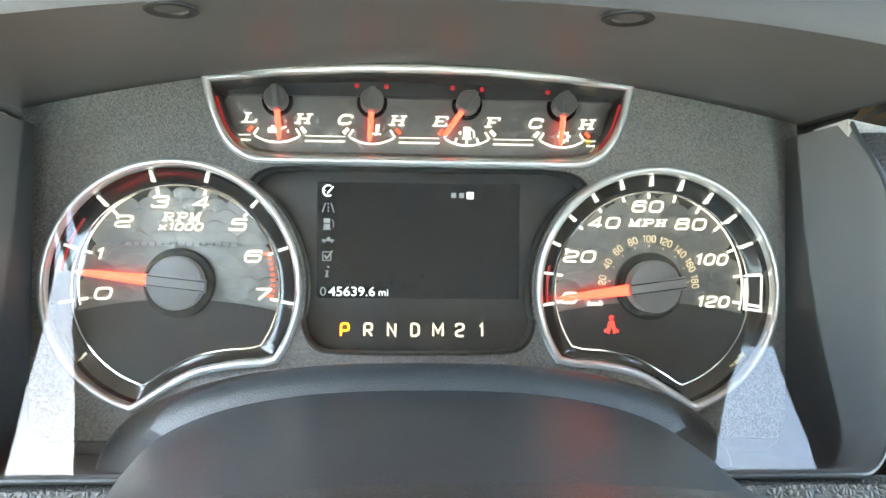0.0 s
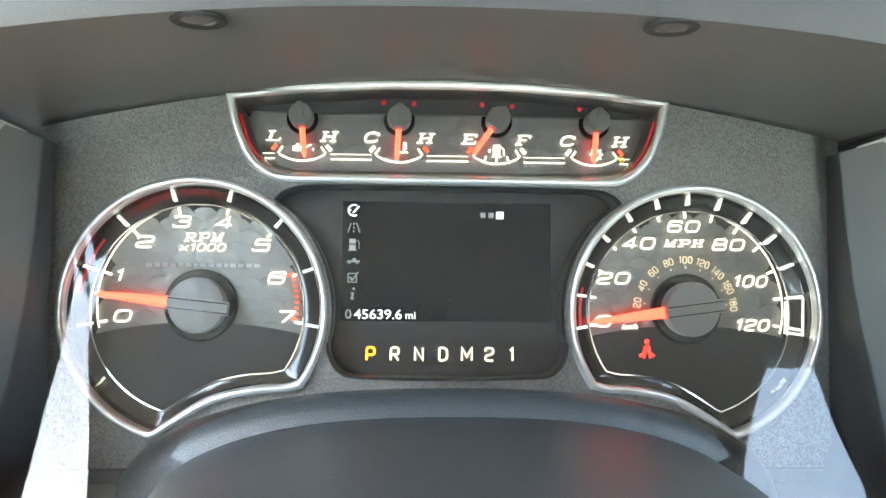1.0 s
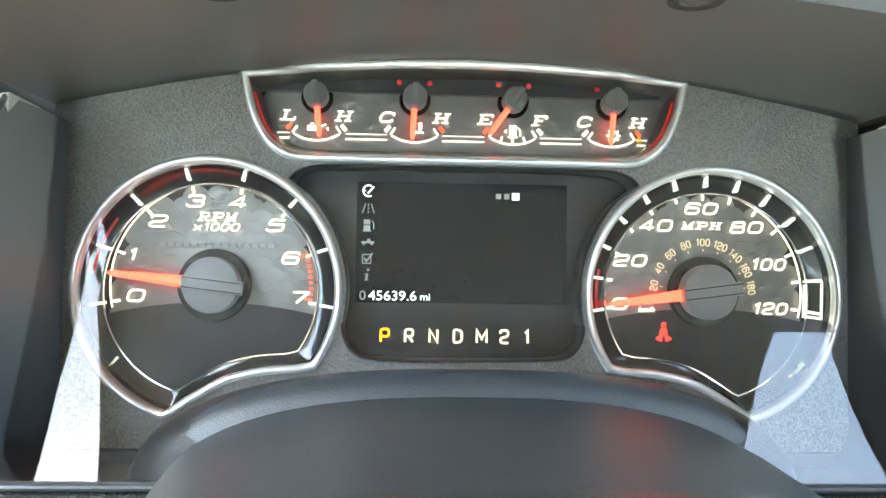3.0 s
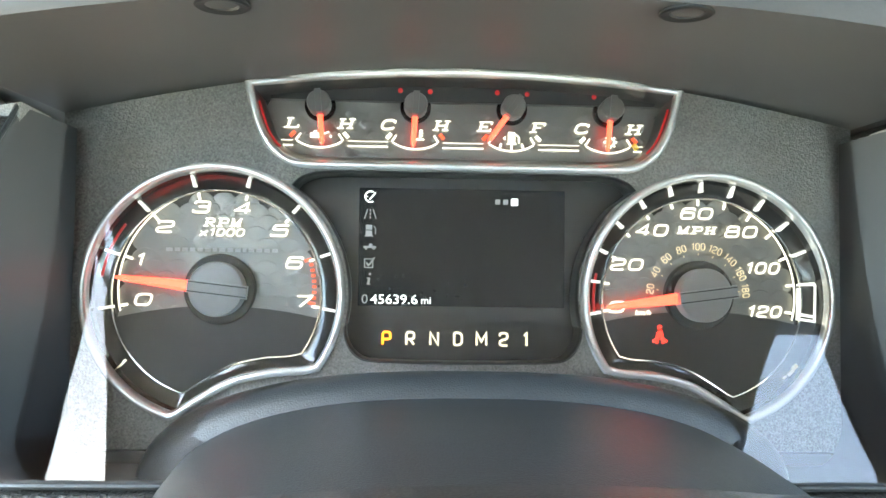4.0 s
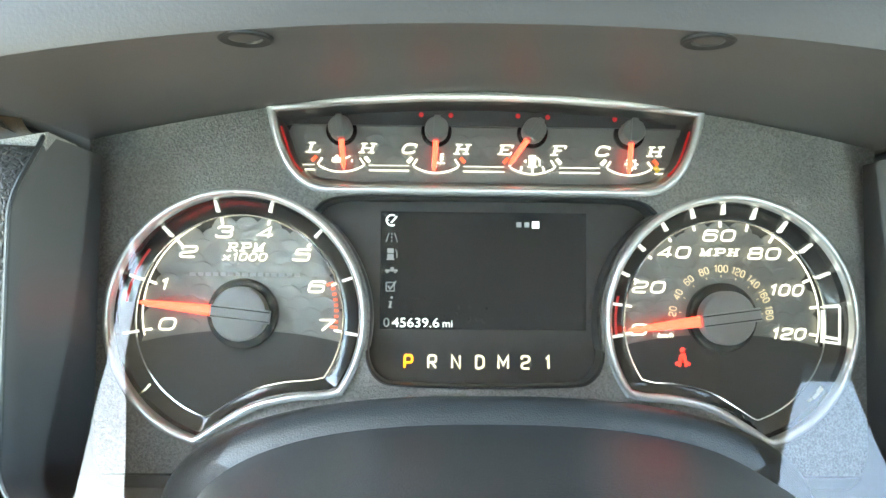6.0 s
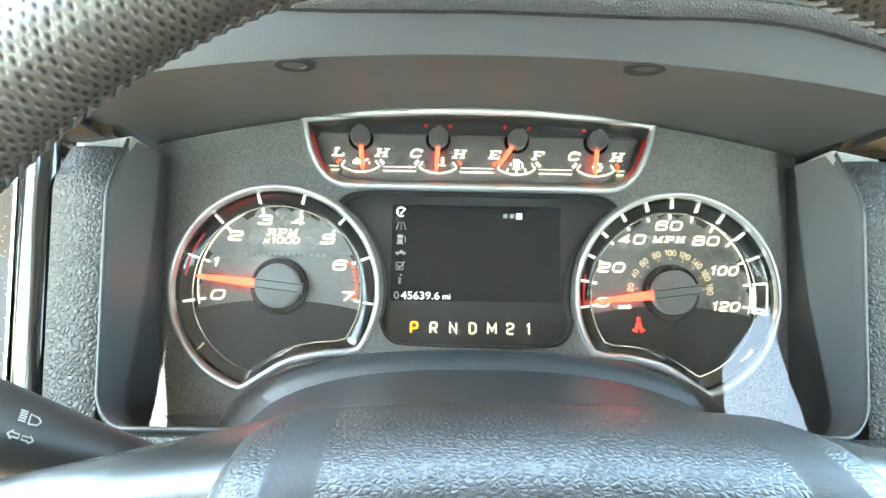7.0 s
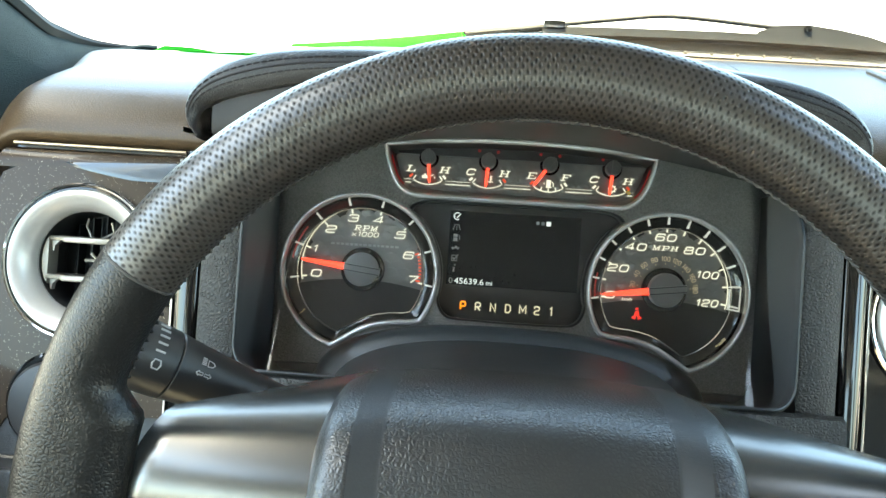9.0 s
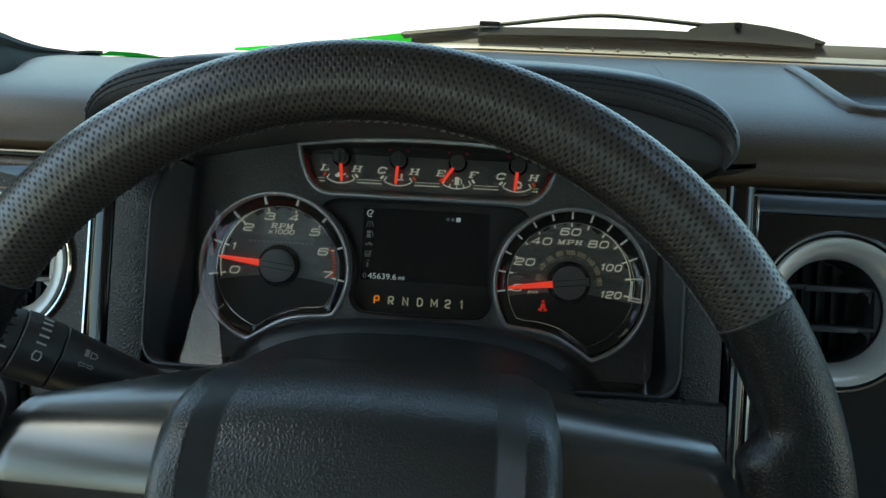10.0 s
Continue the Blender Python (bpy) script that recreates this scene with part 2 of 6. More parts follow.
CLEAR.node_tree.links.new(CLEAR.node_tree.nodes.new("ShaderNodeBsdfTransparent").outputs[0], CLEAR.node_tree.nodes["Material Output"].inputs[0])
GLASS = clear("window_glass", (0.93, 0.96, 0.94))


# ---- mesh tools ----
def smooth_step(t):
    t = max(0.0, min(1.0, t))
    return t * t * (3 - 2 * t)


def finish(name, bm, mat, smooth=True):
    bmesh.ops.recalc_face_normals(bm, faces=bm.faces)
    me = bpy.data.meshes.new(name)
    if smooth:
        for f in bm.faces:
            f.smooth = True
        for e in bm.edges:
            if len(e.link_faces) == 2 and e.calc_face_angle(0) > 0.6:
                e.smooth = False
    bm.to_mesh(me)
    bm.free()
    me.materials.append(mat)
    return me


def part(name, bm, mat, parent, label="", smooth=True):
    ob = new(name, bm if isinstance(bm, bpy.types.Mesh) else finish(name, bm, mat, smooth))
    ob.parent = parent
    return tagged(ob, label)


def thing(name, label, category, group="", at=(0, 0, 0), kind="", base=None):
    ob = new(name)
    ob.empty_display_size = 0.02
    ob.matrix_world = (G if base is None else base) @ Matrix.Translation(at)
    return tagged(ob, label, category, group, kind)


def setting(name, bm, mat, label="", base=None, category=""):
    ob = new(name, finish(name, bm, mat))
    ob.matrix_world = Matrix() if base is None else base
    return tagged(ob, label, category, kind="structure")


def add_loops(bm, loops, closed=True, cap0=False, cap1=False):
    """Skin between loops of the same count."""
    rings = [[bm.verts.new(p) for p in loop] for loop in loops]
    n = len(rings[0])
    for a, b in zip(rings, rings[1:]):
        for i in range(n if closed else n - 1):
            j = (i + 1) % n
            bm.faces.new((a[i], a[j], b[j], b[i]))
    if cap0:
        bm.faces.new(rings[0])
    if cap1:
        bm.faces.new(rings[-1][::-1])
    return rings


def loft(loops, closed=True, cap0=False, cap1=False):
    bm = bmesh.new()
    add_loops(bm, loops, closed, cap0, cap1)
    return bm


def prism(pts, y0, y1, bevel=0.0):
    """A plate with the outline pts (x, z), from y0 (front) to y1 (back)."""
    c = sum((Vector(p) for p in pts), Vector((0, 0))) / len(pts)
    loops = [[(x, y1, z) for x, z in pts]]
    if bevel:
        d = math.copysign(bevel, y1 - y0)
        small = [Vector(p) - (Vector(p) - c).normalized() * bevel for p in pts]
        loops += [[(x, y0 + d, z) for x, z in pts], [(p[0], y0, p[1]) for p in small]]
    else:
        loops += [[(x, y0, z) for x, z in pts]]
    return loft(loops, True, True, True)


def box(x0, x1, y0, y1, z0, z1, bevel=0.0, seg=2):
    bm = bmesh.new()
    bmesh.ops.create_cube(bm, size=1)
    for v in bm.verts:
        v.co = ((x0 + x1) / 2 + v.co.x * (x1 - x0), (y0 + y1) / 2 + v.co.y * (y1 - y0), (z0 + z1) / 2 + v.co.z * (z1 - z0))
    if bevel:
        bmesh.ops.bevel(bm, geom=bm.edges[:], offset=bevel, segments=seg, profile=0.5, affect="EDGES")
    return bm


def lathe(cx, cz, prof, n=64, cap0=False, cap1=False):
    """Turned round an axis along y: prof holds (radius, y)."""
    return loft([[(cx + r * math.cos(2 * math.pi * i / n), y, cz + r * math.sin(2 * math.pi * i / n)) for i in range(n)] for r, y in prof], True, cap0, cap1)


def sweep(path, prof, closed=True, side=None):
    """prof: (across, out) pairs swept along a path of points in planes y = const; across points outwards from the path's centre."""
    n = len(path)
    path = [Vector(p) for p in path]
    loops = []
    for i, p in enumerate(path):
        a = path[(i - 1) % n] if closed or i else p
        b = path[(i + 1) % n] if closed or i < n - 1 else p
        d0, d1 = (p - a), (b - p)
        d0 = d0.normalized() if d0.length > 1e-9 else d1.normalized()
        d1 = d1.normalized() if d1.length > 1e-9 else d0
        t = (d0 + d1).normalized()
        k = 1 / max(0.5, math.sqrt(max(0.0, (1 + d0.dot(d1)) / 2)))
        nrm = Vector((0, 1, 0)).cross(t).normalized() * k
        loops.append([p + nrm * u + Vector((0, -v, 0)) for u, v in prof])
    if closed:
        loops.append(loops[0])
    bm = loft(loops, True, not closed, not closed)
    bmesh.ops.remove_doubles(bm, verts=bm.verts, dist=1e-6)
    return bm


def tube(path, r, n=8, closed=False):
    """A round rod along a path; r may be a number or a list."""
    path = [Vector(p) for p in path]
    loops, up = [], None
    for i, p in enumerate(path):
        a, b = path[max(0, i - 1)], path[min(len(path) - 1, i + 1)]
        if closed:
            a, b = path[i - 1], path[(i + 1) % len(path)]
        t = (b - a).normalized()
        if up is None:
            up = t.orthogonal().normalized()
        up = (up - t * up.dot(t)).normalized()
        w = t.cross(up)
        rr = r[i] if isinstance(r, (list, tuple)) else r
        loops.append([p + (up * math.cos(2 * math.pi * k / n) + w * math.sin(2 * math.pi * k / n)) * rr for k in range(n)])
    if closed:
        loops.append(loops[0])
    bm = loft(loops, True, not closed, not closed)
    bmesh.ops.remove_doubles(bm, verts=bm.verts, dist=1e-7)
    return bm


def merge(*bms):
    out = bmesh.new()
    for b in bms:
        me = bpy.data.meshes.new("tmp")
        b.to_mesh(me)
        b.free()
        out.from_mesh(me)
        bpy.data.meshes.remove(me)
    return out


def resample(pts, n, closed=False):
    pts = [Vector(p) for p in pts] + ([Vector(pts[0])] if closed else [])
    run = [0.0]
    for a, b in zip(pts, pts[1:]):
        run.append(run[-1] + (b - a).length)
    out = []
    for k in range(n):
        s = run[-1] * k / (n if closed else n - 1)
        i = max(j for j in range(len(pts) - 1) if run[j] <= s + 1e-12)
        f = (s - run[i]) / max(1e-12, run[i + 1] - run[i])
        out.append(pts[i].lerp(pts[i + 1], f))
    return out


def curve_pts(ctrl, per=6):
    """A smooth line through control points."""
    c = [Vector(p) for p in ctrl]
    c = [c[0] * 2 - c[1]] + c + [c[-1] * 2 - c[-2]]
    out = []
    for i in range(1, len(c) - 2):
        for k in range(per):
            t = k / per
            p0, p1, p2, p3 = c[i - 1:i + 3]
            out.append(0.5 * (2 * p1 + (p2 - p0) * t + (2 * p0 - 5 * p1 + 4 * p2 - p3) * t * t + (3 * p1 - p0 - 3 * p2 + p3) * t ** 3))
    out.append(c[-2])
    return out


def word(text, x, z, height, y, mat, parent, name="numeral", turn=0.0, shear=0.0, wide=1.0, label="", thick=0.0003, span=0.0):
    """Raised print in the built-in font, centred at x, z on the plane y, facing the driver."""
    cu = bpy.data.curves.new("text", "FONT")
    cu.body, cu.align_x, cu.align_y, cu.size, cu.shear = text, "CENTER", "CENTER", height * 1.4, shear
    cu.extrude, cu.resolution_u = thick / 2, 3
    tmp = new("tmp", cu)
    bpy.context.view_layer.update()
    me = bpy.data.meshes.new_from_object(tmp)
    xs, ys = [v.co.x for v in me.vertices], [v.co.y for v in me.vertices]
    wide = span / (max(xs) - min(xs)) if span else wide
    mid = Vector(((min(xs) + max(xs)) / 2, (min(ys) + max(ys)) / 2, 0))
    m = Matrix.Translation((x, y - thick / 2, z)) @ pose(0, 0, 0, 90, 0, 0) @ pose(0, 0, 0, 0, 0, turn) @ Matrix.Diagonal((wide, 1, 1, 1)) @ Matrix.Translation(-mid)
    me.transform(m)
    me.materials.clear()
    me.materials.append(mat)
    bpy.data.objects.remove(tmp)
    bpy.data.curves.remove(cu)
    return part(name, me, mat, parent, label)


# strokes of the dials' wide squared figures and slab letters, in a unit box: points, rounding, closed, weight
SQUARED = {
    "0": [([(0, 0), (1, 0), (1, 1), (0, 1)], 0.34, True, 1)],
    "1": [([(0.25, 0.78), (0.62, 1), (0.62, 0)], 0.0, False, 1)],
    "2": [([(0, 0.74), (0, 1), (1, 1), (1, 0.52), (0, 0.40), (0, 0), (1, 0)], 0.25, False, 1)],
    "3": [([(0, 0.78), (0, 1), (0.96, 1), (0.96, 0.53), (0.3, 0.53)], 0.25, False, 1), ([(0.3, 0.53), (1, 0.53), (1, 0), (0, 0), (0, 0.22)], 0.25, False, 1)],
    "4": [([(0.74, 0), (0.74, 1), (0, 0.27), (1, 0.27)], 0.0, False, 1)],
    "5": [([(1, 1), (0.10, 1), (0.04, 0.58), (1, 0.60), (1, 0), (0, 0), (0, 0.16)], 0.13, False, 1)],
    "6": [([(0.96, 0.8), (0.96, 1), (0, 1), (0, 0), (1, 0), (1, 0.58), (0.05, 0.58)], 0.28, False, 1)],
    "7": [([(0, 1), (1, 1), (0.36, 0)], 0.06, False, 1)],
    "8": [([(0, 0), (1, 0), (1, 0.54), (0, 0.54)], 0.22, True, 1), ([(0.05, 0.54), (0.95, 0.54), (0.95, 1), (0.05, 1)], 0.2, True, 1)],
    "P": [([(0, 0), (0, 1), (1, 1), (1, 0.43), (0, 0.43)], 0.2, False, 1)],
    "R": [([(0, 0), (0, 1), (1, 1), (1, 0.45), (0, 0.45)], 0.2, False, 1), ([(0.45, 0.45), (1, 0)], 0, False, 1)],
    "N": [([(0, 0), (0, 1), (1, 0), (1, 1)], 0.0, False, 1)],
    "D": [([(0, 0), (0, 1), (0.62, 1), (1, 0.82), (1, 0.18), (0.62, 0)], 0.12, True, 1)],
    "M": [([(0, 0), (0, 1), (0.5, 0.3), (1, 1), (1, 0)], 0.0, False, 1)],
    "x": [([(0, 0), (1, 0.68)], 0, False, 1), ([(0, 0.68), (1, 0)], 0, False, 1)],
}
SLAB = {
    "H": [([(0.2, 0), (0.2, 1)], 0, False, 1.3), ([(0.8, 0), (0.8, 1)], 0, False, 1.3), ([(0.2, 0.5), (0.8, 0.5)], 0, False, 0.7)] + [([(u, v), (u + 0.4, v)], 0, False, 0.7) for u in (0, 0.6) for v in (0, 1)],
    "L": [([(0.27, 0), (0.27, 1)], 0, False, 1.4), ([(0, 0), (1, 0)], 0, False, 0.7), ([(0.97, 0), (1, 0.32)], 0, False, 0.9), ([(0.03, 1), (0.52, 1)], 0, False, 0.7)],
    "E": [([(0.22, 0), (0.22, 1)], 0, False, 1.4), ([(0, 0), (1, 0)], 0, False, 0.7), ([(0, 1), (1, 1)], 0, False, 0.7), ([(0.2, 0.5), (0.72, 0.5)], 0, False, 0.7), ([(0.97, 0), (1, 0.28)], 0, False, 0.9), ([(0.97, 1), (0.94, 0.72)], 0, False, 0.9)],
    "F": [([(0.24, 0), (0.24, 1)], 0, False, 1.4), ([(0, 0), (0.52, 0)], 0, False, 0.7), ([(0, 1), (1, 1)], 0, False, 0.7), ([(0.2, 0.5), (0.74, 0.5)], 0, False, 0.7), ([(0.97, 1), (0.94, 0.70)], 0, False, 0.9)],
    "C": [([(0.97, 0.75), (0.8, 1), (0.12, 1), (0.05, 0), (0.75, 0), (1, 0.2)], 0.42, False, 1.15), ([(0.97, 0.66), (0.97, 1)], 0, False, 0.8)],
    "P": [([(0.25, 0), (0.25, 1)], 0, False, 1.3), ([(0, 1), (0.96, 1), (0.96, 0.42), (0.25, 0.42)], 0.26, False, 0.85), ([(0, 0), (0.52, 0)], 0, False, 0.7)],
    "R": [([(0.22, 0), (0.22, 1)], 0, False, 1.3), ([(0, 1), (0.88, 1), (0.88, 0.48), (0.22, 0.48)], 0.24, False, 0.85), ([(0, 0), (0.46, 0)], 0, False, 0.7), ([(0.5, 0.46), (0.86, 0), (1.04, 0)], 0.06, False, 1)],
    "M": [([(0.14, 0), (0.14, 1)], 0, False, 0.8), ([(0.86, 0), (0.86, 1)], 0, False, 1.2), ([(0.14, 1), (0.46, 0.05), (0.86, 1)], 0, False, 1.1), ([(0, 0), (0.3, 0)], 0, False, 0.7), ([(0.66, 0), (1.03, 0)], 0, False, 0.7), ([(0, 1), (0.2, 1)], 0, False, 0.7), ([(0.84, 1), (1.03, 1)], 0, False, 0.7)],
}


def rounded(pts, r, closed):
    """A line with its corners eased by r."""
    pts, out, n = [Vector(p) for p in pts], [], len(pts)
    for i, q in enumerate(pts):
        if r <= 0 or (not closed and i in (0, n - 1)):
            out.append(q)
            continue
        a, b = pts[i - 1] - q, pts[(i + 1) % n] - q
        ra, rb = min(r, a.length * 0.48), min(r, b.length * 0.48)
        p0, p1 = q + a.normalized() * ra, q + b.normalized() * rb
        out += [p0.lerp(q, t).lerp(q.lerp(p1, t), t) for t in (0.0, 0.25, 0.5, 0.75, 1.0)]
    return out


def ribbon(pts, w, y0, y1, closed):
    """A flat stroke of even width along a line of (x, z) points, from y0 (front) to y1."""
    n, loops = len(pts), []
    for i, q in enumerate(pts):
        a = pts[i - 1] if closed or i else None
        b = pts[(i + 1) % n] if closed or i < n - 1 else None
        d0 = (q - a).normalized() if a is not None else (b - q).normalized()
        d1 = (b - q).normalized() if b is not None else d0
        t = d0 + d1
        t = t.normalized() if t.length > 1e-6 else d1
        k = min(2.0, 1 / max(0.3, math.sqrt(max(0.0, (1 + d0.dot(d1)) / 2))))
        o = Vector((-t.y, t.x)) * (w / 2 * k)
        u, v = q + o, q - o
        loops.append([(u.x, y0, u.y), (u.x, y1, u.y), (v.x, y1, v.y), (v.x, y0, v.y)])
    if closed:
        loops.append(loops[0])
    return loft(loops, True, not closed, not closed)


def lettering(text, x, z, height, span, weight, y, mat, parent, name="numeral", turn=0.0, shear=0.0, glyphs=SQUARED, gap=0.26, label=""):
    """Raised figures drawn in strokes, fitted to a height and a span over all, centred at x, z on the plane y."""
    room = [0.55 if c == "1" else 1.0 for c in text]
    unit = (span - weight * len(text)) / (sum(room) + gap * (len(text) - 1)) if len(text) > 1 or text == "1" else span - weight
    unit = unit if text != "1" else span
    bms, u0, k = [], -span / 2 + weight / 2, 0
    c, s_ = math.cos(radians(turn)), math.sin(radians(turn))
    for ch, wide in zip(text, room):
        for pts, r, closed, w in glyphs[ch]:
            line = rounded([(u0 + (px - (0.22 if ch == "1" else 0.0)) * unit, (pz - 0.5) * (height - weight)) for px, pz in pts], r * height, closed)
            line = [Vector((q.x + shear * q.y, q.y)) for q in line]
            line = [Vector((x + q.x * c - q.y * s_, z + q.x * s_ + q.y * c)) for q in line]
            bms.append(ribbon(line, weight * w, y - 0.0003 - 0.00003 * k, y, closed))
            k += 1
        u0 += wide * unit + weight + gap * unit
    return part(name, merge(*bms), mat, parent, label, smooth=False)


def bar(x0, z0, x1, z1, width, y, depth=0.0004, width1=None):
    """A flat stroke from one point to another on the plane y, standing proud towards the driver."""
    a, b = Vector((x0, z0)), Vector((x1, z1))
    n = (b - a).normalized()
    n = Vector((-n.y, n.x))
    w0, w1 = width / 2, (width if width1 is None else width1) / 2
    pts = [a + n * w0, b + n * w1, b - n * w1, a - n * w0]
    return prism([(p.x, p.y) for p in pts], y - depth, y)


def arc_bar(cx, cz, r, a0, a1, width, y, depth=0.0004, n=14):
    """A curved stroke."""
    out = [(cx + (r + width / 2) * math.cos(radians(a0 + (a1 - a0) * i / n)), cz + (r + width / 2) * math.sin(radians(a0 + (a1 - a0) * i / n))) for i in range(n + 1)]
    inn = [(cx + (r - width / 2) * math.cos(radians(a0 + (a1 - a0) * i / n)), cz + (r - width / 2) * math.sin(radians(a0 + (a1 - a0) * i / n))) for i in range(n + 1)]
    loops = [[(o[0], y - depth, o[1]), (o[0], y, o[1]), (i[0], y, i[1]), (i[0], y - depth, i[1])] for o, i in zip(out, inn)]
    return loft(loops, True, True, True)


# ---- the instrument cluster ----
GAUGE_X, GAUGE_Z = 0.1110, -0.0220            # middle of the chrome rings
HUB_X, HUB_Z = 0.1095, -0.0200                # middle of the dials
RING_Y, FACE_Y = -0.012, -0.010


def gauge_outline(side, r, n=72, lift=0.0):
    """The ring's outline: a circle cut below by the steering column's arch. side -1: the rev counter."""
    c = Vector((GAUGE_X, GAUGE_Z))
    a0 = math.degrees(math.atan2(-0.078 - GAUGE_Z, 0.129 - GAUGE_X))
    a1 = math.degrees(math.atan2(-0.0550 - GAUGE_Z, 0.0629 - GAUGE_X)) + 360
    pts = [c + Vector((math.cos(radians(a0 + (a1 - a0) * i / (n - 1))), math.sin(radians(a0 + (a1 - a0) * i / (n - 1))))) * r for i in range(n)]
    k = r / 0.0585
    low = curve_pts([(0.0629, -0.0550), (0.0700, -0.0567), (0.084, -0.0578), (0.101, -0.0618), (0.116, -0.0700), (0.129, -0.0785)], 4)[1:-1]
    pts += [c + (Vector((p.x, p.y)) - c) * k + Vector((0, lift)) for p in low]
    return [(p.x * -side * -1, p.y) for p in pts]


def top_outline(k=0.0):
    """The upper window's outline, drawn in by k."""
    w = 0.097 - k
    crown = [(0.0, 0.0785 - k), (0.03, 0.0780 - k), (0.065, 0.0757 - k), (w, 0.0722 - k)]
    side = curve_pts([(w, 0.0722 - k), (0.0940 - k, 0.0600), (0.0908 - k, 0.0512), (0.0868 - k, 0.0446 + k * 0.3), (0.0812 - k, 0.0397 + k * 0.7), (0.0740 - k, 0.0370 + k), (0.060, 0.0366 + k)], 4)[1:]
    right = crown + [(p.x, p.y) for p in side] + [(0.03, 0.0366 + k)]
    left = [(-x, z) for x, z in right[1:]][::-1]
    return right + [(0.0, 0.0366 + k)] + left


cluster = thing("instrument_cluster", "dark truck instrument cluster with chrome-ringed dials and a small screen", "instrument cluster")

# the middle panel's outline
arc_pts = []
for i in range(12):
    a = radians(56 - (56 + 12) * i / 11)
    arc_pts.append((-GAUGE_X + 0.0603 * math.cos(a), GAUGE_Z + 0.0603 * math.sin(a)))
corner = curve_pts([(-0.055, 0.0332), (-0.066, 0.0325), (-0.0730, 0.0300), (-0.0765, 0.0265)], 4)
foot = curve_pts([(-0.0527, -0.0355), (-0.0522, -0.0405), (-0.0495, -0.0462), (-0.0445, -0.0500), (-0.037, -0.0510)], 4)
left = [(0, 0.0333)] + [(p.x, p.y) for p in corner] + arc_pts[2:] + [(p.x, p.y) for p in foot] + [(-0.02, -0.0514), (0, -0.0516)]
outline = left + [(-x, z) for x, z in left[1:-1]][::-1]

# the grained plate, with openings for the dials and the upper window
bm = bmesh.new()
plate = [(0.1775, -0.0900), (0.1775, 0.0575), (0.145, 0.0655), (0.097, 0.0745), (0.05, 0.0795), (0, 0.0815), (-0.05, 0.0795), (-0.097, 0.0745), (-0.145, 0.0655), (-0.1775, 0.0575), (-0.1775, -0.0900)]
rims = [plate, gauge_outline(-1, 0.0585), gauge_outline(1, 0.0585), top_outline(), outline]
for loop in rims:
    vs = [bm.verts.new((x, FACE_Y, z)) for x, z in loop]
    for a, b in zip(vs, vs[1:] + vs[:1]):
        bm.edges.new((a, b))
bmesh.ops.triangle_fill(bm, use_beauty=True, edges=bm.edges[:])
back = bmesh.ops.extrude_face_region(bm, geom=bm.faces[:])
for v in back["geom"]:
    if isinstance(v, bmesh.types.BMVert):
        v.co.y = 0.004
part("faceplate", bm, FACE, cluster, "fine-grained dark grey plastic face")


def scales_mesh(inside, x0, x1, z0, z1, y, r, step):
    """Overlapping engine-turned discs, each with grooves round its middle, kept where inside(x, z) holds."""
    rnd = random.Random(3)
    verts, faces, grooves = [], [], []
    row, z, n = 0, z0, 18
    while z < z1:
        x = x0 + (step / 2 if row % 2 else 0)
        while x < x1:
            if inside(x, z):
                ta, tb, yb, twist = rnd.uniform(-0.016, 0.016), 0.012 + rnd.uniform(-0.016, 0.016), y + row * 0.00014, rnd.uniform(-0.4, 0.4)
                for i in range(n):
                    base, mid = len(verts), 2 * math.pi * (i + 0.5) / n
                    verts.append((x, yb, z))
                    grooves.append((-math.sin(mid), 0, math.cos(mid)))
                    for rr, back in ((r * 0.965, 0.0), (r, 0.00035)):
                        for a in (2 * math.pi * i / n, 2 * math.pi * (i + 1) / n):
                            u, w = rr * math.cos(a), rr * math.sin(a)
                            verts.append((x + u, yb + back + u * ta + w * tb + rr * 0.024 * math.cos(2 * a + twist), z + w))
                            grooves.append((-math.sin(a), 0, math.cos(a)))
                    faces += [(base, base + 1, base + 2), (base + 1, base + 3, base + 4, base + 2)]
            x += step
        z += step * 0.52
        row += 1
    me = bpy.data.meshes.new("jewelled_face")
    me.from_pydata(verts, [], faces)
    me.attributes.new("groove", "FLOAT_VECTOR", "POINT").data.foreach_set("vector", [c for g in grooves for c in g])
    me.materials.append(SCALES)
    return me


def needle_mesh(cx, cz, angle, r0, r1, w0, w1, y):
    """A tapering pointer, roofed along its length."""
    d = Vector((math.cos(radians(angle)), 0, math.sin(radians(angle))))
    s = Vector((-d.z, 0, d.x))
    c = Vector((cx, y, cz))
    loops = []
    for r, w in ((r0, w0), ((r0 + r1) / 2, (w0 + w1) / 2), (r1 - 0.002, w1), (r1, w1 * 0.4)):
        p = c + d * r
        loops.append([p + s * w / 2, p + s * w * 0.25 + Vector((0, -0.0009, 0)), p - s * w * 0.25 + Vector((0, -0.0009, 0)), p - s * w / 2, p + Vector((0, 0.0006, 0))])
    return loft(loops, True, True, True)


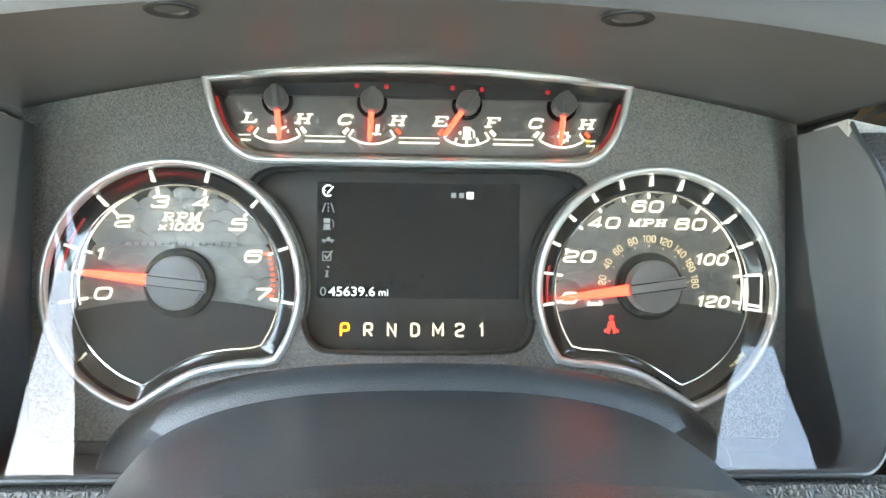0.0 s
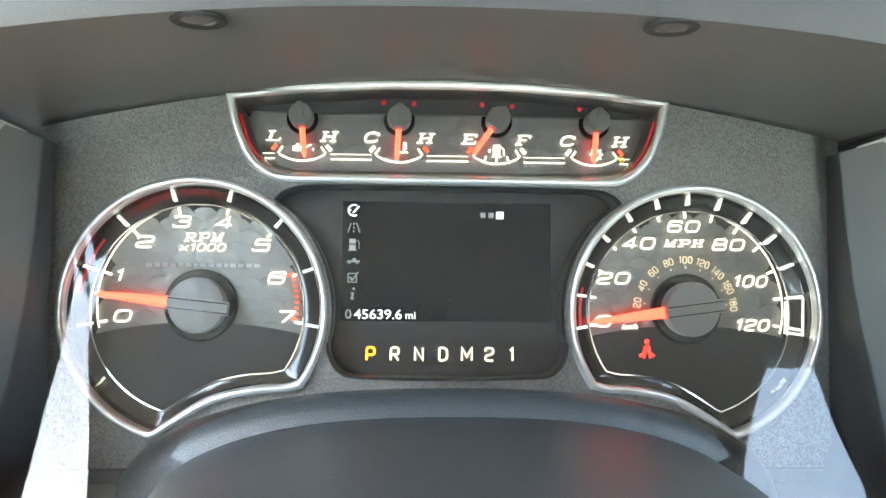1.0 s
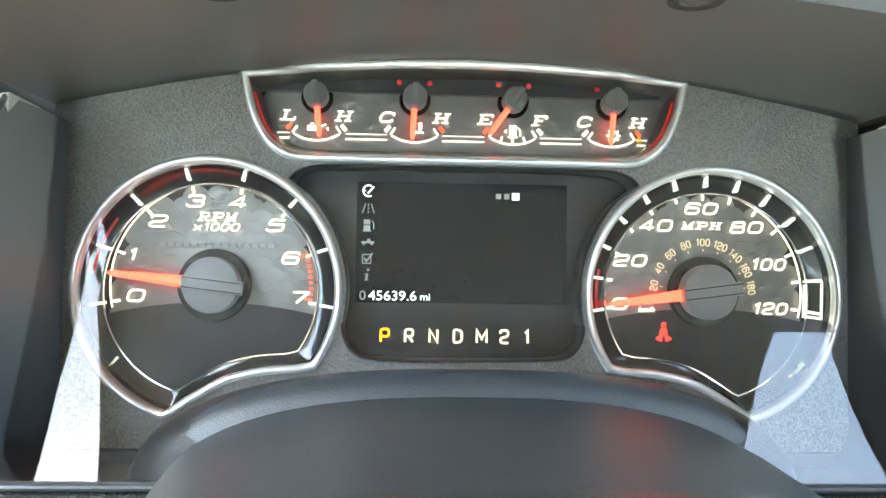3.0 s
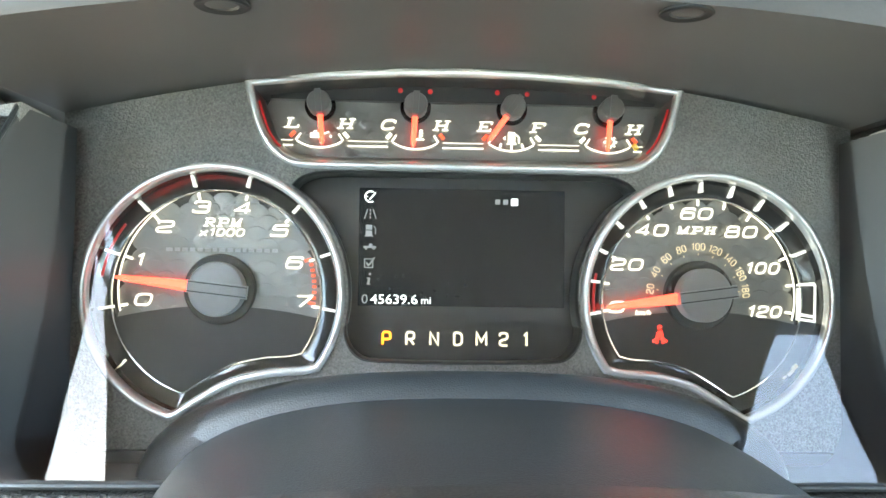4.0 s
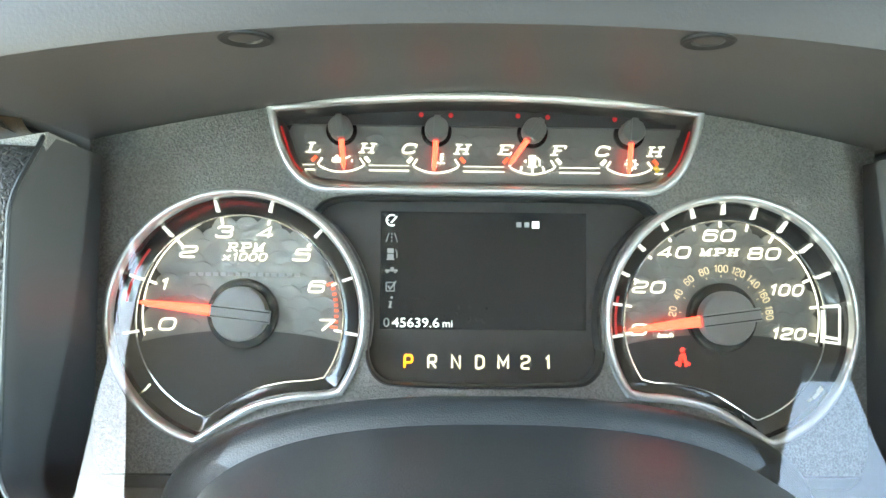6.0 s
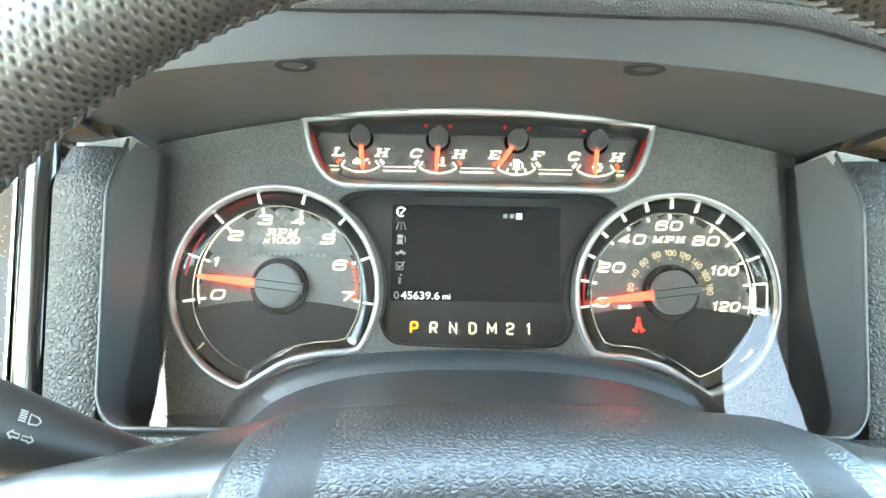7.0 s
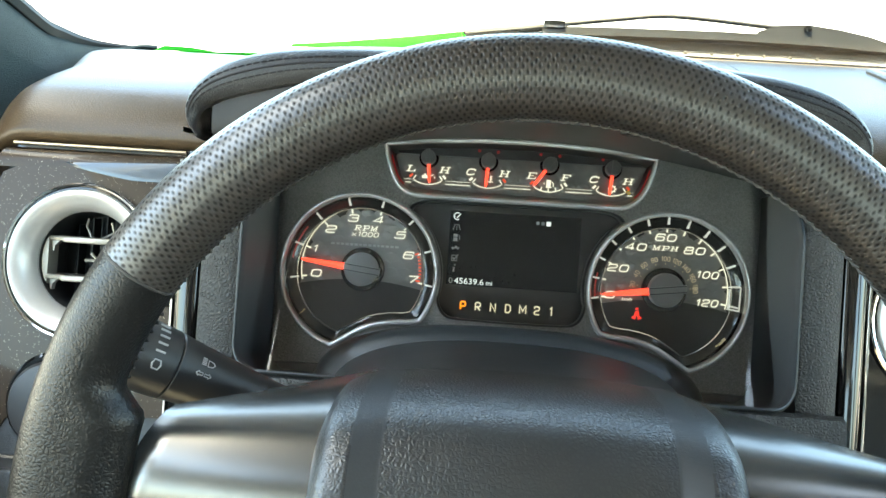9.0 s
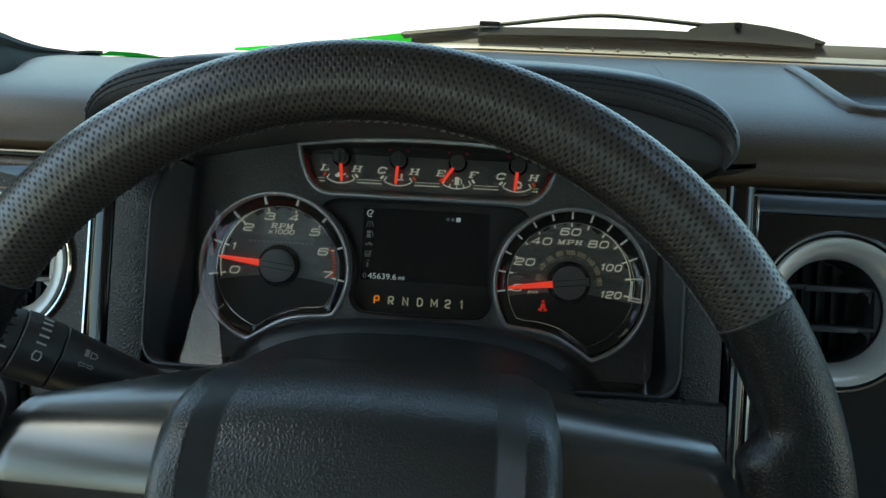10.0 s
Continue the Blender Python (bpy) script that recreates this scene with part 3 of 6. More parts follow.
def big_gauge(side, name, label, count, red_from):
    hx, hz = side * HUB_X, HUB_Z
    # dial plate
    dial = part(name, prism(gauge_outline(side, 0.0505), 0.0030, 0.0045), DIAL, cluster, label)
    # chrome ring and the glossy basin inside it
    ring = gauge_outline(side, 0.0565)
    prof = [(0.0019 * math.cos(a), 0.0020 * math.sin(a) + 0.0006) for a in [math.pi * i / 7 for i in range(8)]] + [(-0.0021, -0.003), (0.0021, -0.003)]
    part("chrome_ring", sweep([(x, RING_Y + 0.0012, z) for x, z in ring], prof), CHROME, dial, "satin chrome ring round the dial")
    basin = [[(x, y, z) for x, z in gauge_outline(side, r)] for r, y in ((0.0557, -0.0115), (0.0548, -0.0085), (0.0535, -0.0035), (0.0490, -0.0015), (0.0472, -0.0012), (0.0472, 0.0040))]
    part("basin", loft(basin), BASIN, dial, "glossy black ring well")
    inner = gauge_outline(side, 0.0468)
    part("inner_ring", sweep([(x, -0.0014, z) for x, z in inner], [(0.0005, 0), (0.0003, 0.0006), (-0.0003, 0.0006), (-0.0005, 0)]), BRIGHT, dial, "thin bright line round the dial")
    # jewelled metal over the upper part of the dial
    def inside(x, z):
        return math.hypot(x - hx, z - hz) < 0.0425 and z > hz - 0.019 and math.hypot(x - hx, z - hz) > 0.010
    face = new("jewelled_face", scales_mesh(inside, hx - 0.05, hx + 0.05, hz - 0.024, hz + 0.05, 0.0006, 0.0062, 0.0100))
    face.parent = dial
    tagged(face, "overlapping swirl-brushed dark metal facets", kind="stuff")
    # plain black lower part of the dial
    def low_line(x):
        return -0.0275 - 2.6 * (abs(x) - HUB_X) ** 2
    rim_pts = gauge_outline(side, 0.0471)
    first = next(i for i, p in enumerate(rim_pts) if p[1] > low_line(p[0]))
    last = max(i for i, p in enumerate(rim_pts) if p[1] > low_line(p[0]))
    body = rim_pts[last + 1:] + rim_pts[:first]
    a, b = body[-1], body[0]
    top = [(a[0] + (b[0] - a[0]) * k / 12, low_line(a[0] + (b[0] - a[0]) * k / 12)) for k in range(13)]
    part("lower_face", prism(body + top, -0.0004, 0.0030), DIAL, dial, "plain black lower dial")
    # marks
    for i in range(count):
        a = 190 - 200 * i / (count - 1)
        c, s = math.cos(radians(a)), math.sin(radians(a))
        part("mark", bar(hx + c * 0.0418, hz + s * 0.0418, hx + c * 0.0455, hz + s * 0.0455, 0.0011, 0.0000, 0.0005), RED_PRINT if i >= red_from else PRINT, dial)
        gx, gz = side * GAUGE_X, GAUGE_Z
        tick = prism([(hx + c * r - s * w, hz + s * r + c * w) for r, w in ((0.0474, 0.0006), (0.0474, -0.0006), (0.0530, -0.0006), (0.0530, 0.0006))], -0.0062, -0.0012, 0.0002)
        part("raised_tick", tick, TICK, dial, "clear raised tick bar")
    part("scale_line", arc_bar(hx, hz, 0.0456, -14, 193, 0.0006, 0.0000, 0.0005, 60), PRINT, dial)
    # glowing strip that paints the needle's red reflection on the well
    lo, hi = (143, 172) if side < 0 else (167, 187)
    part("lit_edge", arc_bar(side * GAUGE_X, GAUGE_Z, 0.0510, lo, hi, 0.0010, -0.0026, 0.0008), RED_REFLECTION, dial, "red reflection in the well, painted as a glowing strip")
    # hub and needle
    # the shadowed well round the raised hub, its shade put into near-black
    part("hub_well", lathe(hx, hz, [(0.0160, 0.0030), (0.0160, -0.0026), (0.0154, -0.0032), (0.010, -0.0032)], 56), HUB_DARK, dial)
    hub = part("hub", lathe(hx, hz, [(0.0122, 0.0), (0.0122, -0.0108), (0.0118, -0.0116), (0.0111, -0.0119), (0.0, -0.0120)], 56), HUB, dial, "round satin black pointer hub")
    return dial, hub


tach, tach_hub = big_gauge(-1, "tachometer", "rev counter dial, white numerals nought to seven, needle near idle", 8, 9)
speedo, speedo_hub = big_gauge(1, "speedometer", "speedometer dial to 120, red needle resting at zero", 13, 99)

for dial, hub, hx, angle in ((tach, tach_hub, -HUB_X, 173.8), (speedo, speedo_hub, HUB_X, 187.6)):
    part("needle", needle_mesh(hx, HUB_Z, angle, 0.0118, 0.0450, 0.0052, 0.0024, -0.0080), NEEDLE, dial, "orange-red tapering needle")
    a = radians(angle)
    c, s = math.cos(a), math.sin(a)
    ridge = prism([(hx + c * r - s * w, HUB_Z + s * r + c * w) for r, w in ((0.0124, 0.0028), (0.0124, -0.0028), (-0.0140, -0.0030), (-0.0140, 0.0030))], -0.0134, -0.0106, 0.0004)
    groove = [bar(hx + c * 0.0122 - s * w, HUB_Z + s * 0.0122 + c * w, hx - c * 0.0138 - s * w, HUB_Z - s * 0.0138 + c * w, 0.0004, -0.0134, 0.0003) for w in (-0.0021, 0.0021)]
    part("hub_bar", ridge, HUB, hub, "ridged bar across the hub")
    part("bar_groove", merge(*groove), HUB_DARK, hub)

for i, (x, z) in enumerate([(-0.1438, -0.0250), (-0.1450, -0.0070), (-0.1350, 0.0080), (-0.1188, 0.0172), (-0.1002, 0.0170), (-0.0835, 0.0070), (-0.0765, -0.0075), (-0.0722, -0.0250)]):
    lettering(str(i), x, z, 0.0056, 0.0046 if i == 1 else 0.0076, 0.00084, -0.0002, PRINT, tach, shear=0.28)
lettering("RPM", -0.1092, 0.0103, 0.0040, 0.0172, 0.00062, -0.0002, PRINT, tach, "dial_word", shear=0.28, glyphs=SLAB, gap=0.12)
lettering("x1000", -0.1095, 0.0058, 0.0036, 0.0200, 0.00054, -0.0002, PRINT, tach, "dial_word", shear=0.28)
x = -0.1345
for w in (0.0022, 0.0018, 0.0019, 0.0018, 0.0018, 0.0019, 0.0014, 0.0021, 0.0019, 0.0018, 0.0012, 0.0019, 0.0020, 0.0019, 0.0020):
    part("ghost_bar", bar(x + 0.0001, -0.0022, x + w * 1.2 + 0.0003, -0.0022, 0.0017, -0.0001, 0.0003), GHOST, tach)
    x += w * 1.2 + 0.0012
# red zone
for k in range(9):
    a = radians(19.5 - 3.45 * k)
    r0 = 0.0398 if k in (0, 8) else 0.0412
    part("red_zone_mark", bar(-HUB_X + r0 * math.cos(a), HUB_Z + r0 * math.sin(a), -HUB_X + 0.0430 * math.cos(a), HUB_Z + 0.0430 * math.sin(a), 0.0012, -0.0001, 0.0004), RED_PRINT, tach)

for text, x, z in (("0", 0.0715, -0.0258), ("20", 0.0762, -0.0062), ("40", 0.0880, 0.0100), ("60", 0.1090, 0.0180), ("80", 0.1300, 0.0098), ("100", 0.1402, -0.0070), ("120", 0.1410, -0.0272)):
    lettering(text, x, z, 0.0055, {1: 0.0076, 2: 0.0150, 3: 0.0158}[len(text)], 0.00084, -0.0002, PRINT, speedo, shear=0.28)
lettering("MPH", 0.1090, 0.0102, 0.0036, 0.0185, 0.00062, -0.0002, PRINT, speedo, "dial_word", shear=0.28, glyphs=SLAB, gap=0.14)
word("km/h", 0.0835, -0.0282, 0.0024, -0.0008, PRINT, speedo, "dial_word", shear=0.28, wide=1.1)
for i in range(9):
    a = 173 - 167 * i / 8
    c, s = math.cos(radians(a)), math.sin(radians(a))
    lettering(str(20 + 20 * i), HUB_X + 0.0226 * c, HUB_Z + 0.0226 * s, 0.0035, 0.0046 if i < 4 else 0.0064, 0.00040, -0.0002, CREAM, speedo, "small_numeral", turn=a - 90)
    part("small_mark", bar(HUB_X + 0.0186 * c, HUB_Z + 0.0186 * s, HUB_X + 0.0196 * c, HUB_Z + 0.0196 * s, 0.0005, -0.0002, 0.0003), CREAM, speedo)
# seat-belt warning light
bx, bz = 0.0915, -0.0385
BY = -0.0006
belt = merge(lathe(bx, bz + 0.0035, [(0.0, BY - 0.0004), (0.0012, BY - 0.0004), (0.0012, BY)], 16), prism([(bx - 0.0013, bz + 0.0020), (bx + 0.0013, bz + 0.0020), (bx + 0.0019, bz - 0.0012), (bx - 0.0019, bz - 0.0012)], 0.0002, BY),
             bar(bx - 0.0034, bz - 0.0030, bx - 0.0006, bz - 0.0015, 0.0013, BY), bar(bx + 0.0034, bz - 0.0030, bx + 0.0006, bz - 0.0015, 0.0013, BY),
             bar(bx - 0.0014, bz - 0.0040, bx - 0.0014, bz - 0.0024, 0.0010, BY), bar(bx + 0.0014, bz - 0.0040, bx + 0.0014, bz - 0.0024, 0.0010, BY))
part("seat_belt_light", belt, LIT_RED, speedo, "lit red seat-belt warning symbol")
# clear moulded window between the last two ticks, and the bright ends of the light guides in the wells
part("clear_window", merge(bar(0.1631, -0.0146, 0.1627, -0.0312, 0.0007, -0.0036, 0.0012), bar(0.1556, -0.0160, 0.1552, -0.0296, 0.0016, -0.0030, 0.0008), bar(0.1545, -0.0147, 0.1632, -0.0144, 0.0009, -0.0036, 0.0012),
                           bar(0.1540, -0.0302, 0.1630, -0.0314, 0.0012, -0.0036, 0.0012)), TICK, speedo, "clear moulded window beside the last mark")
for dial_, gx, gz, k in ((speedo, 0.1512, -0.0548, 1.0), (tach, -0.1512, -0.0538, 0.6)):
    chips = [bar(gx + k * x0, gz + k * z0, gx + k * x1, gz + k * z1, k * w, y, 0.0006) for x0, z0, x1, z1, w, y in ((-0.0036, -0.0028, -0.0018, -0.0016, 0.0009, -0.0040), (-0.0014, -0.0014, 0.0012, 0.0012, 0.0015, -0.0044), (0.0008, 0.0014, 0.0030, 0.0034, 0.0019, -0.0042))]
    part("light_guide_end", merge(*chips), GUIDE, dial_, "bright golden end of a light guide")
part("belt_stroke", bar(bx - 0.0022, bz + 0.0012, bx + 0.0022, bz + 0.0045, 0.0005, BY - 0.0005), DIAL, speedo)

# ---- the upper window with four small gauges ----
face = part("upper_gauge_panel", prism(top_outline(0.005), 0.0030, 0.0045), DIAL, cluster, "dark upper panel with four small gauges")
ring = top_outline(-0.0004)
prof = [(0.0019 * math.cos(a), 0.0018 * math.sin(a) + 0.0004) for a in [math.pi * i / 6 for i in range(7)]] + [(-0.0019, -0.003), (0.0019, -0.003)]
part("upper_chrome_frame", sweep([(x, RING_Y + 0.0012, z) for x, z in ring][::-1], prof), CHROME, face, "satin chrome frame")
part("upper_well", loft([[(x, y, z) for x, z in top_outline(k)] for k, y in ((0.0008, -0.0112), (0.0022, -0.0085), (0.0044, -0.001), (0.0050, 0.0036))]), WELL, face, "dark satin well")
# glowing strips put the red reflection on the well's side walls
for s in (-1, 1):
    edge_pts = [(x, -0.0082, z) for x, z in top_outline(0.0026) if s * x > 0.070 and 0.044 < z < 0.067]
    part("lit_edge", tube(sorted(edge_pts, key=lambda q: q[2]), 0.0006, 6), RED_REFLECTION, face, "red reflection in the well, painted as a glowing strip")
# emissive spots stand in for the soft red glow round the knobs
for x, z in ((-0.0297, 0.0722), (-0.0160, 0.0720), (0.0150, 0.0722), (0.0288, 0.0718), (0.0600, 0.0712)):
    part("lit_spot", lathe(x, z, [(0.0, -0.0027), (0.0008, -0.0027), (0.0012, -0.0024)], 12), RED_GLOW, face, "painted red glow beside a pointer knob")


def upper_inside(x, z):
    return abs(x) < 0.0885 - max(0, 0.056 - z) * 0.55 and 0.0395 < z < 0.0700


sm = new("jewelled_face", scales_mesh(upper_inside, -0.09, 0.09, 0.0375, 0.076, 0.0010, 0.0060, 0.0098))
sm.parent = face
tagged(sm, "overlapping swirl-brushed dark metal facets", kind="stuff")
part("ledge", prism([(-0.0885, 0.0672), (0.0885, 0.0672), (0.0905, 0.0742), (-0.0905, 0.0742)], -0.0024, 0.0028, 0.0004), PANEL, face, "dark ledge behind the pointer knobs")
for z in (0.0464, 0.0487):
    for x0, x1 in ((-0.0840, -0.0785), (-0.0535, -0.0350), (-0.0100, 0.0090), (0.0345, 0.0535), (0.0790, 0.0835)):
        part("panel_line", bar(x0, z, x1, z, 0.0006 if z < 0.047 else 0.0003, -0.0002, 0.0003), PRINT, face)
SMALL = (("oil_gauge", -0.0664, "L", "H", 0.0018, -0.0188, "oil pressure gauge"), ("coolant_gauge", -0.0226, "C", "H", -0.0010, -0.0192, "coolant gauge"),
         ("fuel_gauge", 0.0220, "E", "F", -0.0112, -0.0160, "fuel gauge with its needle on empty"), ("transmission_gauge", 0.0672, "C", "H", -0.0016, -0.0196, "transmission gauge"))
for name, gx, lo, hi, dx, dz, label in SMALL:
    gz = 0.0648
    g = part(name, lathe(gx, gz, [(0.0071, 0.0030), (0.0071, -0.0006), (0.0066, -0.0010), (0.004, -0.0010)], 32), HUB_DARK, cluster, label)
    lettering(lo, gx - 0.0125, 0.0567, 0.0049, 0.0070, 0.00074, -0.0002, PRINT, g, "gauge_letter", shear=0.3, glyphs=SLAB)
    lettering(hi, gx + 0.0122, 0.0567, 0.0049, 0.0070 if hi == "F" else 0.0080, 0.00074, -0.0002, PRINT, g, "gauge_letter", shear=0.3, glyphs=SLAB)
    part("gauge_arc", arc_bar(gx, gz, 0.0193, -122, -58, 0.0007, -0.0002, 0.0003), PRINT, g)
    for a in (-124, -56):
        c, s = math.cos(radians(a)), math.sin(radians(a))
        part("gauge_mark", bar(gx + 0.0155 * c, gz + 0.0155 * s, gx + 0.0192 * c, gz + 0.0192 * s, 0.0008, -0.0002, 0.0003), PRINT, g)
    for a, mat in {"L": ((-133, RED_PRINT), (-48, PRINT)), "C": ((-132, PRINT), (-47, RED_PRINT)), "E": ((-133, RED_PRINT), (-47, PRINT))}[lo]:
        c, s = math.cos(radians(a)), math.sin(radians(a))
        part("gauge_mark", bar(gx + 0.0165 * c, gz + 0.0165 * s, gx + 0.0196 * c, gz + 0.0196 * s, 0.0016, -0.0002, 0.0003), mat, g)
    if name == "transmission_gauge":
        a = radians(-52)
        part("gauge_mark", bar(gx + 0.0190 * math.cos(a), gz + 0.0190 * math.sin(a), gx + 0.0222 * math.cos(a), gz + 0.0222 * math.sin(a), 0.0024, -0.0002, 0.0003), YELLOW_PRINT, g, "yellow mark")
    if lo == "E":
        for a in (-107, -90, -73):
            c, s = math.cos(radians(a)), math.sin(radians(a))
            part("gauge_mark", bar(gx + 0.0165 * c, gz + 0.0165 * s, gx + 0.0192 * c, gz + 0.0192 * s, 0.0009, -0.0002, 0.0003), PRINT, g)
    flutes = [(1 + 0.022 * (i % 3 == 0)) for i in range(54)]
    part("knob", loft([[(gx + r * k * math.cos(2 * math.pi * i / 54), y, gz + r * k * math.sin(2 * math.pi * i / 54)) for i, k in enumerate(flutes)] for r, y in ((0.0053, 0.0), (0.0053, -0.0092), (0.0049, -0.0100), (0.001, -0.0101))], True, False, True), KNOB, g, "small fluted black pointer knob")
    ang = math.degrees(math.atan2(dz, dx))
    c, s = math.cos(radians(ang)), math.sin(radians(ang))
    part("knob_bar", prism([(gx + c * r - s * w, gz + s * r + c * w) for r, w in ((0.0050, 0.0013), (0.0050, -0.0013), (-0.0056, -0.0014), (-0.0056, 0.0014))], -0.0116, -0.0096, 0.0003), KNOB, g)
    part("needle", needle_mesh(gx, gz, ang, 0.0046, math.hypot(dx, dz), 0.0026, 0.0022, -0.0060), NEEDLE, g, "orange-red needle")
    iy, iz = -0.0001, 0.0515
    if name == "oil_gauge":
        sym = merge(bar(gx - 0.0042, iz - 0.0004, gx + 0.0010, iz - 0.0004, 0.0022, iy), bar(gx + 0.0008, iz - 0.0002, gx + 0.0042, iz + 0.0014, 0.0006, iy), bar(gx - 0.0020, iz + 0.0007, gx - 0.0020, iz + 0.0018, 0.0014, iy), bar(gx + 0.0050, iz - 0.0002, gx + 0.0050, iz - 0.0014, 0.0007, iy))
    elif name == "coolant_gauge":
        sym = merge(bar(gx + 0.0022, iz - 0.0006, gx + 0.0022, iz + 0.0030, 0.0007, iy), *[bar(gx + 0.0022, iz + 0.0028 - 0.0012 * k, gx + 0.0036, iz + 0.0028 - 0.0012 * k, 0.0005, iy) for k in range(3)],
                    *[bar(gx - 0.0006 + 0.0012 * k, iz - 0.0016 + 0.0005 * (k % 2), gx + 0.0006 + 0.0012 * k, iz - 0.0016 + 0.0005 * ((k + 1) % 2), 0.0006, iy) for k in range(4)])
    elif name == "fuel_gauge":
        sym = merge(bar(gx - 0.0016, iz + 0.0014, gx + 0.0016, iz + 0.0014, 0.0028, iy), bar(gx - 0.0016, iz - 0.0012, gx + 0.0016, iz - 0.0012, 0.0024, iy), bar(gx - 0.0022, iz - 0.0026, gx + 0.0022, iz - 0.0026, 0.0006, iy),
                    bar(gx + 0.0020, iz + 0.0018, gx + 0.0036, iz + 0.0004, 0.0005, iy), bar(gx + 0.0034, iz + 0.0006, gx + 0.0034, iz - 0.0022, 0.0006, iy), bar(gx - 0.0040, iz, gx - 0.0028, iz, 0.0002, iy, width1=0.0018))
    else:
        sym = merge(arc_bar(gx + 0.001, iz - 0.0008, 0.0019, 0, 359, 0.0007, iy), *[bar(gx + 0.001 + 0.0019 * math.cos(k * math.pi / 4), iz - 0.0008 + 0.0019 * math.sin(k * math.pi / 4), gx + 0.001 + 0.0031 * math.cos(k * math.pi / 4), iz - 0.0008 + 0.0031 * math.sin(k * math.pi / 4), 0.0008, iy) for k in range(8)])
    part("gauge_symbol", sym, PRINT, g)

# ---- the middle panel with screen and gear letters ----
PY = 0.0070
panel = part("middle_panel", prism([(x * 1.02, z * 1.02) for x, z in outline], PY, PY + 0.003), PANEL, cluster, "smooth black panel round the screen")
lip = [(1.012, FACE_Y + 0.0015), (1.012, FACE_Y - 0.0012), (1.003, FACE_Y - 0.0016), (0.993, FACE_Y - 0.0008), (0.988, FACE_Y + 0.0015), (1.0, PY + 0.0005)]
part("panel_frame", loft([[(x * k, y, z * k) for x, z in outline] for k, y in lip]), PANEL, cluster, "black frame of the sunk panel")
screen = part("screen", box(-0.0468, 0.0452, PY - 0.0005, PY + 0.002, -0.0262, 0.0262, 0.0003, 1), SCREEN, cluster, "small dark screen showing icons and the odometer")
SY = PY - 0.0005
part("page_dot", bar(0.0138, 0.0208, 0.0160, 0.0208, 0.0022, SY), DIM_WHITE, screen)
part("page_dot", bar(0.0174, 0.0208, 0.0196, 0.0208, 0.0022, SY), DIM_WHITE, screen)
part("page_dot", bar(0.0209, 0.0208, 0.0240, 0.0208, 0.0031, SY), LIT_WHITE, screen)
word("0", -0.0437, -0.0232, 0.0042, SY, DIM_WHITE, screen, "odometer_digit", span=0.0027)
word("45639.6", -0.0308, -0.0232, 0.0042, SY, LIT_WHITE, screen, "odometer_digits", span=0.0208)
word("mi", -0.0166, -0.0236, 0.0033, SY, LIT_WHITE, screen, "odometer_unit", span=0.0042)
ix = -0.0418
part("screen_icon", merge(arc_bar(ix, 0.0222, 0.0024, 60, 300, 0.0006, SY), bar(ix - 0.0004, 0.0210, ix + 0.0022, 0.0240, 0.0006, SY), bar(ix - 0.0020, 0.0222, ix - 0.0012, 0.0222, 0.0003, SY), bar(ix - 0.0006, 0.0200, ix + 0.0010, 0.0200, 0.0003, SY)), LIT_WHITE, screen)
part("screen_icon", merge(bar(ix - 0.0012, 0.0166, ix - 0.0026, 0.0124, 0.0004, SY), bar(ix + 0.0012, 0.0166, ix + 0.0026, 0.0124, 0.0004, SY), *[bar(ix, 0.0166 - 0.0016 * k, ix, 0.0157 - 0.0016 * k, 0.0005, SY) for k in range(3)]), DIM_WHITE, screen)
part("screen_icon", merge(bar(ix - 0.0019, 0.0086, ix + 0.0009, 0.0086, 0.0021, SY), bar(ix - 0.0019, 0.0060, ix + 0.0009, 0.0060, 0.0022, SY), bar(ix - 0.0024, 0.0047, ix + 0.0014, 0.0047, 0.0004, SY), bar(ix + 0.0016, 0.0092, ix + 0.0025, 0.0078, 0.0004, SY), bar(ix + 0.0024, 0.0080, ix + 0.0024, 0.0054, 0.0004, SY)), DIM_WHITE, screen)
part("screen_icon", merge(bar(ix - 0.0028, -0.0002, ix + 0.0028, -0.0002, 0.0008, SY), bar(ix - 0.0004, 0.0007, ix + 0.0011, 0.0007, 0.0011, SY), arc_bar(ix - 0.0017, -0.0008, 0.0004, 0, 350, 0.0004, SY), arc_bar(ix + 0.0017, -0.0008, 0.0004, 0, 350, 0.0004, SY)), DIM_WHITE, screen)
part("screen_icon", merge(bar(ix - 0.0022, -0.0055, ix + 0.0014, -0.0055, 0.0004, SY), bar(ix - 0.0022, -0.0093, ix + 0.0014, -0.0093, 0.0004, SY), bar(ix - 0.0022, -0.0053, ix - 0.0022, -0.0095, 0.0004, SY), bar(ix + 0.0014, -0.0053, ix + 0.0014, -0.0095, 0.0004, SY), bar(ix - 0.0014, -0.0070, ix - 0.0004, -0.0086, 0.0007, SY), bar(ix - 0.0005, -0.0086, ix + 0.0022, -0.0048, 0.0006, SY)), DIM_WHITE, screen)
part("screen_icon", merge(arc_bar(ix + 0.0003, -0.0122, 0.0003, 0, 350, 0.0005, SY), bar(ix, -0.0140, ix - 0.0005, -0.0166, 0.0008, SY), bar(ix - 0.0012, -0.0140, ix + 0.0004, -0.0140, 0.0004, SY), bar(ix - 0.0012, -0.0166, ix + 0.0006, -0.0166, 0.0004, SY)), DIM_WHITE, screen)
